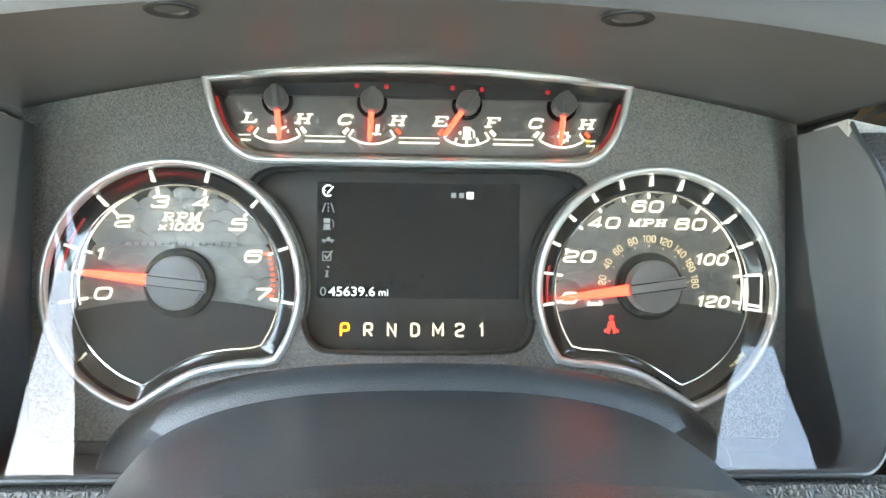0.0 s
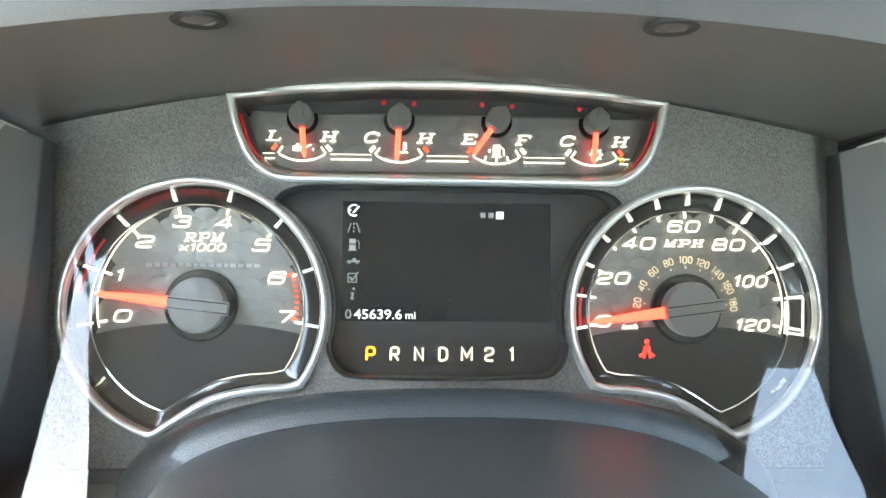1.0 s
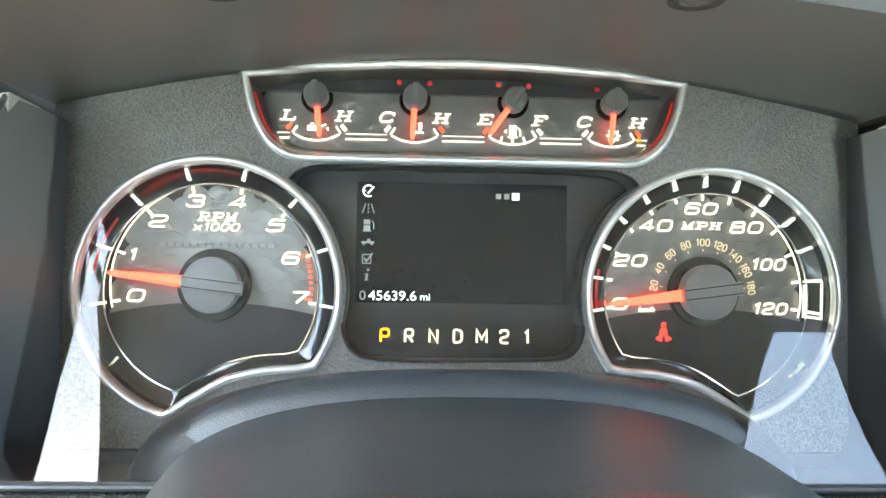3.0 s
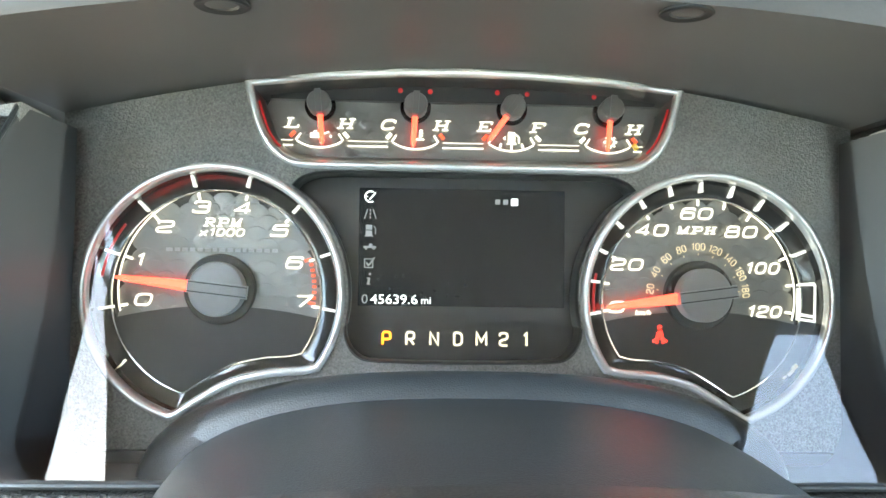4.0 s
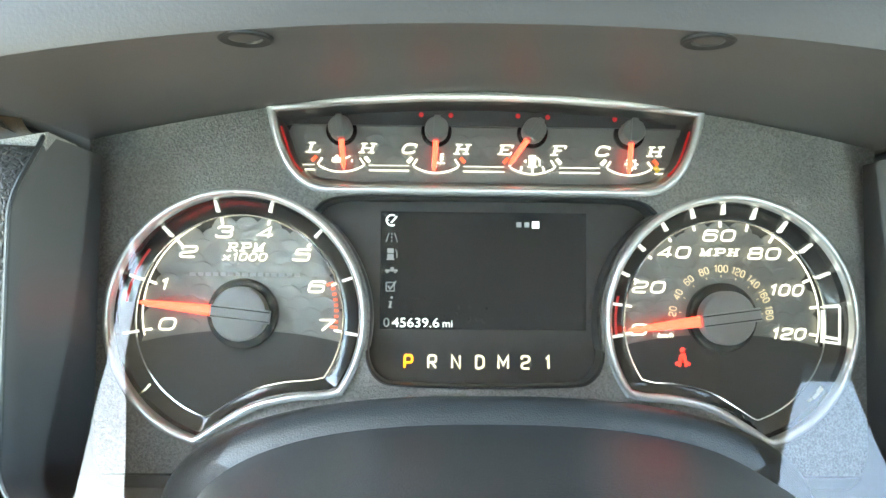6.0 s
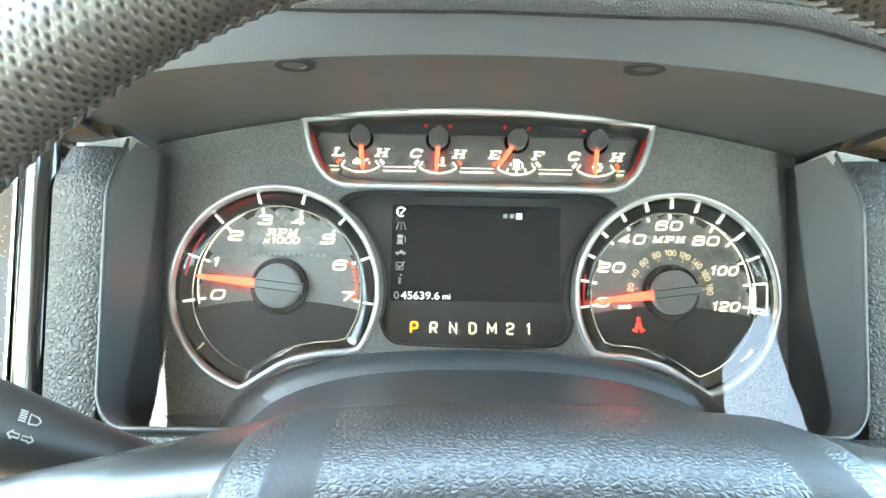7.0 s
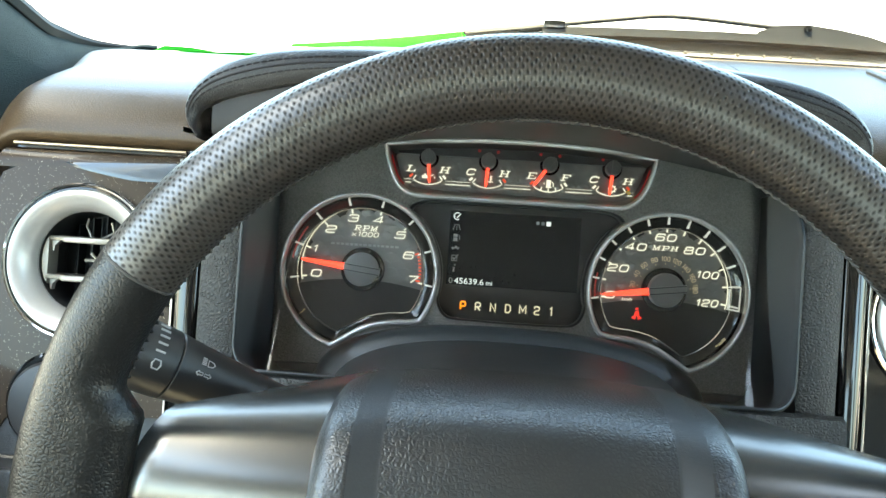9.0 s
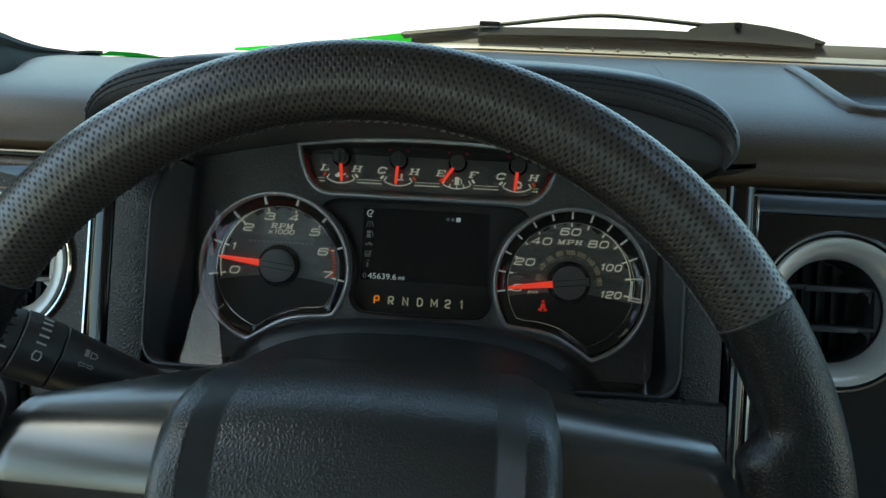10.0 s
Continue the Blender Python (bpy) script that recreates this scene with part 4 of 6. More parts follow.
for ch, x in zip("PRNDM21", (-0.0338, -0.0233, -0.0127, -0.0021, 0.0083, 0.0182, 0.0283)):
    lettering(ch, x, -0.0404, 0.0064, {"1": 0.0030, "M": 0.0052}.get(ch, 0.0043), 0.00090, PY, LIT_AMBER if ch == "P" else LIT_CREAM, panel, "gear_letter", label="lit amber letter" if ch == "P" else "")

for ob in [screen] + [o for o in cluster.children_recursive if o.name.startswith("gear_letter")]:
    ob.location, ob.scale = (0.00096, 0, 0.00072), (1.048, 1, 1.048)

# the clear lens: leaning back, its foot swept towards the driver
def lens_y(x, z):
    return -0.0285 + 0.16 * z - 1.8 * max(0.0, 0.02 - z) ** 2


cols = [-0.1722 + 0.3444 * i / 24 for i in range(25)]
zs = [0.074 - 0.169 * k / 80 for k in range(81)]
bm = bmesh.new()
grids = []
for d in (0.0, 0.0016):
    grids.append([[bm.verts.new((x, lens_y(x, z) + d, z)) for z in zs] for x in cols])
for g, flip in zip(grids, (False, True)):
    for a, b in zip(g, g[1:]):
        for k in range(len(zs) - 1):
            quad = (a[k], a[k + 1], b[k + 1], b[k])
            f = bm.faces.new(quad[::-1] if flip else quad)
            f.material_index = 1 if flip else 0
for k in range(len(zs) - 1):
    for c in (0, -1):
        bm.faces.new((grids[0][c][k], grids[1][c][k], grids[1][c][k + 1], grids[0][c][k + 1])).material_index = 1
for i in range(len(cols) - 1):
    for k in (0, -1):
        bm.faces.new((grids[0][i][k], grids[0][i + 1][k], grids[1][i + 1][k], grids[1][i][k])).material_index = 1
bmesh.ops.recalc_face_normals(bm, faces=bm.faces)
for f in bm.faces:
    f.smooth = True
me = bpy.data.meshes.new("clear_lens")
bm.to_mesh(me)
bm.free()
me.materials.append(LENS)
me.materials.append(CLEAR)
lens = part("clear_lens", me, LENS, cluster, "clear curved plastic lens over the dials")
lens.visible_shadow = False


# ---- the hood over the cluster ----
def plate_top(x):
    return 0.0815 - 0.0245 * (abs(x) / 0.1775) ** 1.75


hood = thing("cluster_hood", "dark padded hood over the instruments, stitched leather on top", "dash hood")
HOOD_X = -0.0035
# half outlines from the middle to the end: the lip's lower edge and the roll's outside
LIP = [(0, 0.0905), (0.06, 0.0895), (0.10, 0.0895), (0.13, 0.0868), (0.153, 0.0815), (0.172, 0.0760), (0.184, 0.0710), (0.1895, 0.0645), (0.1895, 0.0580), (0.186, 0.0530)]
ROLL = [(0, 0.1130), (0.06, 0.1125), (0.10, 0.1115), (0.13, 0.1095), (0.155, 0.1060), (0.175, 0.0995), (0.190, 0.0890), (0.198, 0.0750), (0.197, 0.0620), (0.190, 0.0520)]


def mirrored(half):
    h = [(p.x, p.y) for p in curve_pts([(x, z) for x, z in half], 5)]
    return [(HOOD_X - x, z) for x, z in h[::-1]] + [(HOOD_X + x, z) for x, z in h[1:]]


lip_line, roll_line = mirrored(LIP), mirrored(ROLL)
N = len(lip_line) - 1


def lip_height(x):
    x = abs(x)
    for (x0, z0), (x1, z1) in zip(LIP, LIP[1:]):
        if x0 <= x <= x1:
            return z0 + (z1 - z0) * (x - x0) / (x1 - x0)
    return 0.058


# underside: from the cluster's upper edge forward, a low ridge, then up behind the lip
xs = [-0.1775 + 0.355 * i / 48 for i in range(49)]
rows_ = []
for y, f in ((-0.0085, 0.0), (-0.03, 0.15), (-0.06, 0.5), (-0.09, 0.88), (-0.110, 1.0), (-0.120, 1.0), (-0.1335, 1.0)):
    rows_.append([(x * (1 + 0.045 * f), y, plate_top(x) * (1 - f) + (0.0736 - 0.018 * (abs(x) / 0.1775) ** 2.2) * f) for x in xs])
back = [[(x, y + 0.004, z + 0.004) for x, y, z in r] for r in rows_[::-1]]
bm = loft(rows_ + back, closed=False)
# the lip's inner face: its shade is put into a darker material
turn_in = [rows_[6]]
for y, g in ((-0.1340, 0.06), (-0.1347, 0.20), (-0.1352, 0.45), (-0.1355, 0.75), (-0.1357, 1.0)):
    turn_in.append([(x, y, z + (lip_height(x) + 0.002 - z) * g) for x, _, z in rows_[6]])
part("lip_return", loft(turn_in, closed=False), BAND, hood, "lip's inner face, coloured dark for its shade")
for s in (0, -1):
    ends = [(rows_[0][s][0], 0.045, rows_[0][s][2])] + [r[s] for r in rows_[:5]]
    w = 0.026 if s else -0.026
    part("side_liner", loft([ends, [(x + w, y, z + 0.003) for x, y, z in ends], [(x + w, y, z + 0.006) for x, y, z in ends], [(x, y, z + 0.004) for x, y, z in ends]], closed=False), SHROUD, hood)
part("hood_underside", bm, SHROUD, hood, "smooth dark underside of the hood")
# screw recesses coloured black so that their shade shows on the plastic
for dx in (-0.086, 0.0635):
    prof = [(0.0088, -0.0004), (0.0090, 0.0005), (0.0082, 0.0009), (0.0055, 0.0004), (0.0045, -0.003), (0.0, -0.0032)]
    bm = bmesh.new()
    add_loops(bm, [[(dx + r * math.cos(2 * math.pi * i / 28), -0.1250 + r * 0.95 * math.sin(2 * math.pi * i / 28), 0.0734 - 0.018 * (abs(dx) / 0.186) ** 2.2 - h) for i in range(28)] for r, h in prof])
    part("screw_recess", bm, RUBBER, hood, "round screw recess")

# padded roll: y, how far out between the lip and the roll's outside, lift towards the dash
stations = [(-0.1350, 0.0, 0.0), (-0.1385, 0.03, 0.0), (-0.1410, 0.15, 0.0), (-0.1425, 0.33, 0.0), (-0.1428, 0.50, 0.0), (-0.1415, 0.68, 0.0), (-0.1385, 0.84, 0.0), (-0.1335, 0.95, 0.0), (-0.126, 1.0, 0.0012), (-0.112, 1.0, 0.0050),
            (-0.08, 1.0, 0.0135), (-0.04, 1.0, 0.0225), (0.0, 0.98, 0.0310), (0.05, 0.95, 0.0400), (0.10, 0.90, 0.0460), (0.16, 0.85, 0.044)]


def hood_row(y, k, dz):
    row = []
    for (xi, zi), (xo, zo) in zip(lip_line, roll_line):
        row.append(Vector((xi + (xo - xi) * k, y, zi + (zo - zi) * k + dz * max(0, min(1, (zo - 0.05) / 0.05)))))
    return row


part("hood_pad", loft([hood_row(*st) for st in stations], closed=False), HIDE, hood, "black stitched leather roll")


def hood_seam(k, out=0.0004):
    """A line along the lip's face, k of the way up it."""
    for (y0, k0, d0), (y1, k1, d1) in zip(stations, stations[1:]):
        if k0 <= k <= k1:
            g = (k - k0) / (k1 - k0)
            return [p + Vector((0, -out, out * 0.5)) for p in resample(hood_row(y0 + (y1 - y0) * g, k, 0.0), 301)]


for k in (0.33, 0.64):
    pts = hood_seam(k)
    bms = [tube([pts[i] + Vector((0, 0.0003, 0)), pts[i + 1], pts[i + 2].lerp(pts[i + 3], 0.2) + Vector((0, 0.0003, 0))], 0.00042, 5) for i in range(12, 285, 3)]
    tagged(part("seam_stitches", merge(*bms), THREAD, hood), kind="stuff")
part("seam_groove", tube(hood_seam(0.50, 0.0)[8:-8], 0.0007, 6), THREAD, hood, "dark seam between the stitch rows")

# side cheeks of the hood: inner wall, thin bright edge, pebbled strip, gloss strip
for s, nm in ((-1, "left"), (1, "right")):
    cheek = thing("hood_cheek", "dark side cheek beside the dials with pebbled and glossy strips", "dash trim", "hood cheeks")
    def edge(z):
        """The opening's edge: x, y at height z."""
        t = smooth_step((z - 0.015) / 0.045)
        return 0.1765 + 0.001 * t, -0.085 + 0.031 * t
    part("cheek_cap", prism([(s * 0.1985, 0.0425), (s * 0.1760, 0.0430), (s * 0.1755, 0.0512), (s * 0.1985, 0.0470)], -0.0600, -0.03, 0.0006), FACE, cheek, "small grey cap")
    strip = []
    for f in (0.0, 0.12, 0.5, 0.88, 1.0):
        strip.append([(s * (edge(z)[0] * (1 - f) + 0.2015 * f + 0.0015), edge(z)[1] * (1 - f) + (-0.0830 + 0.03 * smooth_step((z - 0.02) / 0.04)) * f - 0.003 * math.sin(math.pi * f), z) for z in [-0.16 + 0.205 * i / 34 for i in range(35)]])
    part("pebbled_strip", loft(strip, closed=False), GRAIN, cheek, "pebbled dark grey vinyl strip")
    gl = []
    for f in (0, 0.1, 0.3, 0.7, 0.9, 1.0):
        gl.append([(s * (0.2025 + 0.0185 * f), -0.0765 - 0.0060 * math.sin(math.pi * min(1, f * 1.0)) ** 0.5, z) for z in [-0.17 + 0.220 * i / 20 for i in range(21)]])
    part("gloss_strip", loft(gl, closed=False), GLOSS, cheek, "glossy black vertical strip")
    part("strip_edge", box(min(s * 0.2212, s * 0.2235), max(s * 0.2212, s * 0.2235), -0.079, -0.05, -0.17, 0.045, 0.0006, 1), BRIGHT, cheek, "thin bright strip edge")

# the tub round the lens: side walls and sill in one, with a thin rolled edge
tub = thing("cluster_surround", "smooth dark plastic surround of the dials with a thin rolled edge", "dash trim")
TUB_R = 0.0150
way = [(-0.1765, 0.0500 - 0.1215 * i / 24) for i in range(25)]
way += [(-0.1765 + TUB_R - TUB_R * math.cos(a), -0.0715 - TUB_R * math.sin(a)) for a in [math.pi / 2 * i / 10 for i in range(1, 11)]]
way += [(-0.1615 + 0.0555 * i / 6, -0.0865) for i in range(1, 7)]
way += [(-x, z) for x, z in way[::-1]]
walls, bead = [], []
for i, (x, z) in enumerate(way):
    (xa, za), (xb, zb) = way[max(0, i - 1)], way[min(len(way) - 1, i + 1)]
    n = Vector((-(zb - za), xb - xa)).normalized()          # into the opening
    side = abs(n.x)
    front = -0.096 + 0.011 * side + 0.031 * smooth_step((z - 0.015) / 0.045)
    row = []
    for f, sideways, down in ((0.0, -0.0012, -0.0012), (0.04, 0.0003, 0.0), (0.12, 0.0008, -0.0010), (0.35, 0.0020, -0.0062), (0.62, 0.0032, -0.0082), (1.0, 0.0046, -0.0095)):
        k = sideways * side + down * (1 - side)
        row.append((x + n.x * k, front + (-0.0095 - front) * f, z + n.y * k))
    walls.append([(x - n.x * 0.004, front + 0.004, z - n.y * 0.004)] + row)
    bead.append((x - n.x * 0.0006, front - 0.0010, z - n.y * 0.0006))
part("wall", loft(walls, closed=False), WALL, tub, "smooth dark sloping wall")
part("rolled_edge", tube(bead, 0.0011, 8), COLUMN, tub, "thin grey rolled edge")
part("rear_floor", box(-0.172, 0.172, -0.012, -0.004, -0.112, -0.0905), WALL, tub, "dark gap under the dial plate")
for s in (-1, 1):
    part("apron", loft([[(s * (0.098 + 0.106 * i / 12), y, z) for y, z in ((-0.092, -0.0885), (-0.0985, -0.0905), (-0.1005, -0.0965), (-0.1020, -0.125), (-0.1040, -0.17))] for i in range(13)], closed=False), GRAIN, tub, "pebbled dark vinyl below the sill")

# ---- the steering column's cover ----
column = thing("column_cover", "smooth dark plastic steering column cover", "column cover")


def arch(w, top, drop, y, n=48, low=-0.16):
    """An arch across the column: half width w, crown height top."""
    pts = [(-w - 0.004, y, low)]
    for i in range(n + 1):
        a = math.pi * (1 - i / n)
        c, s = math.cos(a), math.sin(a)
        pts.append((w * math.copysign(abs(c) ** 0.80, c), y, top - drop + drop * s ** 0.75))
    return pts + [(w + 0.004, y, low)]


part("arch_lip", loft([arch(0.137, -0.0575, 0.055, -0.012), arch(0.136, -0.0545, 0.055, -0.030), arch(0.1345, -0.0522, 0.055, -0.040), arch(0.1325, -0.0520, 0.055, -0.047), arch(0.1300, -0.0535, 0.055, -0.053),
                       arch(0.1250, -0.0575, 0.054, -0.0575), arch(0.1200, -0.0625, 0.053, -0.0590)], closed=False), COLUMN, column, "raised arched lip")
part("column_shell", loft([arch(0.1215, -0.0615, 0.052, -0.050), arch(0.1190, -0.0612, 0.050, -0.062), arch(0.114, -0.0608, 0.048, -0.10), arch(0.106, -0.0612, 0.046, -0.15), arch(0.098, -0.0635, 0.045, -0.20), arch(0.090, -0.0700, 0.044, -0.245),
                           arch(0.080, -0.080, 0.03, -0.255)], closed=False), COLUMN, column, "domed column shell")

# ---- the dash ----
PAD_PROFILE = [(-0.036, 0.0520), (-0.050, 0.0535), (-0.0575, 0.0580), (-0.0580, 0.0650), (-0.053, 0.0770), (-0.040, 0.0930), (-0.020, 0.1080), (0.010, 0.1240), (0.05, 0.1420), (0.10, 0.1640), (0.15, 0.1830), (0.20, 0.1990), (0.235, 0.2050)]
pp = curve_pts([(y, z, 0) for y, z in PAD_PROFILE], 5)


def pad_height(x, z):
    """The dash top lies lower towards the door, where the glass comes nearer."""
    return z - max(0.0, z - 0.093) * 0.20 * smooth_step((-0.02 - x) / 0.24)


def pad_strip(x0, x1, nx, end0=0.0, end1=0.0, rows=lambda y: True, flare=0.0):
    """A run of the dash's padded top between x0 and x1, rounded off at an end where asked."""
    out = []
    for i in range(nx + 1):
        x = x0 + (x1 - x0) * i / nx
        k = 0.0
        if end0:
            k = max(k, 1 - min(1, (x - x0) / end0))
        if end1:
            k = max(k, 1 - min(1, (x1 - x) / end1))
        d = 1 - math.sqrt(max(0.0, 1 - k * k))
        out.append([(x - flare * (x1 - x) / (x1 - x0) * smooth_step(p.x / 0.2), p.x + 0.02 * d, pad_height(x, p.y) - 0.028 * d * (1 - smooth_step(p.x / 0.15) * bool(flare))) for p in pp if rows(p.x)])
    return loft(out, closed=False)


setting("dash_top_left", pad_strip(-0.374, -0.187, 24, end0=0.034, flare=0.040), PAD, "pebbled dark vinyl dash top by the door, sunlit", G, "dashboard")
bm = merge(pad_strip(0.183, 0.302, 12), pad_strip(0.302, 0.615, 16, rows=lambda y: y < -0.008), pad_strip(0.302, 0.615, 16, rows=lambda y: y > 0.138), pad_strip(0.615, 1.25, 24))
setting("dash_top_right", bm, PAD, "pebbled dark vinyl dash top beyond the hood", G, "dashboard")
setting("dash_top_middle", loft([[(x, p.x, pad_height(x, p.y) - 0.0002) for p in pp if p.x > 0.03] for x in [-0.187 + 0.370 * i / 18 for i in range(19)]], closed=False), PAD, "dark vinyl dash top behind the hood", G, "dashboard")

for s, x0, x1 in ((-1, -0.353, -0.2215), (1, 0.2215, 0.52)):
    # recess under the pad, then the trim strip and the lacquered panel
    setting("dash_recess", box(x0, x1, -0.045, -0.01, 0.044, 0.058, 0.001, 1), GLOSS, "dark recess under the dash top", G, "dash trim")
    setting("accent_line", box(x0 + 0.004, x1, -0.0575, -0.04, 0.0505, 0.0525, 0.0006, 1), CHAMPAGNE if s < 0 else PANEL, "thin accent line", G, "dash trim")
    if s < 0:
        # flaked upper band, then a pointed blue-grey inlay under it
        prof = [(-0.040, 0.0500), (-0.052, 0.0490), (-0.0600, 0.0465), (-0.0645, 0.0425), (-0.0655, 0.0390), (-0.0650, 0.0340)]
        setting("accent_band", loft([[(x0 + (x1 - x0) * i / 12, y, z) for y, z in prof] for i in range(13)], closed=False), FLAKE, "dark flaked band under the dash top", G, "dash trim")
        inlay = []
        for i in range(17):
            x = -0.3060 + (x1 + 0.3060) * i / 16
            top, low = 0.0392 + 0.0040 * i / 16, 0.0392 - 0.0100 * min(1.0, i / 9) ** 0.6
            inlay.append([(x, -0.0655, top), (x, -0.0668, top - 0.0004), (x, -0.0675, (top + low) / 2), (x, -0.0670, low), (x, -0.0655, low - 0.0002)])
        setting("accent_inlay", loft(inlay, closed=False), INLAY, "pointed glossy blue-grey inlay strip", G, "dash trim")
    else:
        prof = [(-0.040, 0.0505), (-0.058, 0.0495), (-0.0640, 0.0470), (-0.0655, 0.0420), (-0.0660, 0.0370), (-0.0655, 0.0355), (-0.060, 0.0350)]
        setting("accent_strip", loft([[(x0 + (x1 - x0) * i / 12 + 0.004 * (0.05 - z) / 0.015 * (i == 0), y, z) for y, z in prof] for i in range(13)], closed=False), INLAY, "glossy blue-grey accent strip", G, "dash trim")
    vx, vz = (-0.2905 if s < 0 else 0.2795), -0.0275
    bm = bmesh.new()
    rim_o = [(x0, 0.020), (x0 + 0.004, 0.030), (x0 + 0.014, 0.0345), (x1, 0.0345), (x1, -0.128), (-0.322, -0.128), (-0.335, -0.136), (x0, -0.165)] if s < 0 else [(x0, 0.0345), (x1, 0.0345), (x1, -0.30), (x0, -0.30)]
    rim_i = [(vx + 0.0515 * math.cos(2 * math.pi * i / 64), vz + 0.0515 * math.sin(2 * math.pi * i / 64)) for i in range(64)]
    for lp in (rim_o, rim_i):
        vs = [bm.verts.new((x, -0.066, z)) for x, z in lp]
        for a, b in zip(vs, vs[1:] + vs[:1]):
            bm.edges.new((a, b))
    bmesh.ops.triangle_fill(bm, use_beauty=True, edges=bm.edges[:])
    ext = bmesh.ops.extrude_face_region(bm, geom=bm.faces[:])
    for v in ext["geom"]:
        if isinstance(v, bmesh.types.BMVert):
            v.co.y = -0.045
    setting("dash_panel_left" if s < 0 else "dash_panel_right", bm, FLAKE if s < 0 else GLOSS, "dark brown lacquered dash panel with metal flakes" if s < 0 else "glossy black dash panel", G, "dash trim")


# ---- round air vents ----
def air_vent(x, z, label, pale):
    v = thing("air_vent", label, "air vent", "round air vents", at=(x, -0.066, z))
    part("bezel", lathe(0, 0, [(0.0525, 0.002), (0.0530, -0.004), (0.0520, -0.0055), (0.0508, -0.0050), (0.0502, -0.003)], 72), BRIGHT, v, "thin chrome bezel")
    part("gap_ring", lathe(0, 0, [(0.0503, 0.003), (0.0500, -0.0035), (0.0490, -0.0036), (0.0488, -0.002)], 72), GLOSS, v)
    part("dish", lathe(0, 0, [(0.0489, 0.001), (0.0486, -0.0050), (0.0478, -0.0062), (0.0465, -0.0062), (0.0425, -0.0045), (0.0390, -0.0010), (0.0360, 0.0045), (0.0345, 0.0100)], 72), VENT_RING, v, "wide silver-painted dish")
    part("throat", lathe(0, 0, [(0.0347, 0.009), (0.0345, 0.05), (0.0, 0.052)], 48), PANEL, v, "dark throat")
    for k in range(5):
        vx = -0.020 + 0.010 * k
        h = math.sqrt(0.0325 ** 2 - vx * vx)
        part("vane", box(vx - 0.0006, vx + 0.0006, 0.036, 0.048, -h, h), RUBBER, v, "thin dark upright vane")
    for zz in (0.0150, -0.0115):
        half = math.sqrt(0.0330 ** 2 - zz ** 2)
        out = [(half * math.cos(a), 0.0165 - 0.006 * max(0, math.sin(a)) ** 0.5) for a in [math.pi * i / 14 for i in range(15)]]
        full = out + [(-half, 0.030), (half, 0.030)]
        bm = loft([[(px, py, zz + (0.0009 if py < 0.02 else 0.0025)) for px, py in full], [(px, py, zz - (0.0009 if py < 0.02 else -0.0009)) for px, py in full]], True, True, True)
        part("louver", bm, PANEL, v, "dark horizontal louver")
        part("louver_edge", tube([(px * 0.985, py - 0.0004, zz) for px, py in out[1:-1]], 0.0017, 6), pale, v, "louver edge")
        part("louver_tongue", box(-0.0175, 0.0175, 0.0070, 0.0120, zz - 0.0026, zz + 0.0014, 0.0012), pale, v, "thicker middle of the louver edge")
        for s in (-1, 1):
            part("louver_bracket", prism([(s * 0.0292, zz - 0.0012), (s * 0.0225, zz - 0.0012), (s * 0.0262, zz - 0.0045), (s * 0.0268, zz - 0.0090), (s * 0.0280, zz - 0.0090)], 0.0150, 0.0200, 0.0004), pale, v, "small bracket")
    for s in (-1, 1):
        side = [(s * 0.0293, 0.0165), (s * 0.0290, -0.0165), (s * 0.0312, -0.0135), (s * 0.0333, -0.0070), (s * 0.0340, 0.0), (s * 0.0333, 0.0070), (s * 0.0312, 0.0135)]
        part("louver_cradle", prism(side, 0.0120, 0.0260, 0.0006), pale, v, "upright holding the louvers")
    tw = [tube([(-0.008, 0.024, 0.030), (-0.0085, 0.023, 0.024), (-0.005, 0.022, 0.019), (-0.003, 0.021, 0.0155)], 0.0008, 6), tube([(-0.004, 0.022, -0.010), (0.002, 0.0215, 0.001), (-0.003, 0.021, 0.006)], 0.0012, 6), tube([(0.002, 0.0215, 0.001), (-0.007, 0.021, 0.001)], 0.0012, 6), tube([(0.002, 0.0215, 0.001), (0.009, 0.021, 0.001)], 0.0010, 6), tube([(0.002, 0.0215, 0.001), (0.005, 0.0215, 0.008)], 0.0008, 6),
          tube([(0.004, 0.022, 0.017), (0.012, 0.0215, 0.021), (0.018, 0.0215, 0.018)], 0.0008, 6), tube([(0.012, 0.0215, 0.021), (0.010, 0.021, 0.028)], 0.0008, 6)]
    if x < 0:
        part("vane_linkage", merge(*tw), pale, v, "branched pale vane linkage")
    return v


# left louvers carry sunlight in their beige, right ones shade in their black
air_vent(-0.2905, -0.0275, "round dash air vent with a wide silver ring, sunlit", LOUVER_LIT)
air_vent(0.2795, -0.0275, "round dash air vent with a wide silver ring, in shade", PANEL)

setting("lower_dash", box(-0.375, -0.14, -0.0645, -0.046, -0.40, -0.110, 0.004), COLUMN, "dark lower dash beside the column", G, "dashboard")

# ---- headlamp knob and small switches left of the column ----
knob = thing("headlamp_knob", "round black headlamp switch knob with white symbols", "switch", at=(-0.2985, -0.066, -0.1225))
part("surround", lathe(0, 0, [(0.0345, 0.002), (0.0345, -0.004), (0.0325, -0.0058), (0.0305, -0.0048), (0.0300, -0.001)], 56), GLOSS, knob)
part("grip", lathe(0, 0, [(0.0295, 0.0), (0.0290, -0.012), (0.0270, -0.0150), (0.020, -0.0160), (0.0, -0.0162)], 48), PANEL, knob)
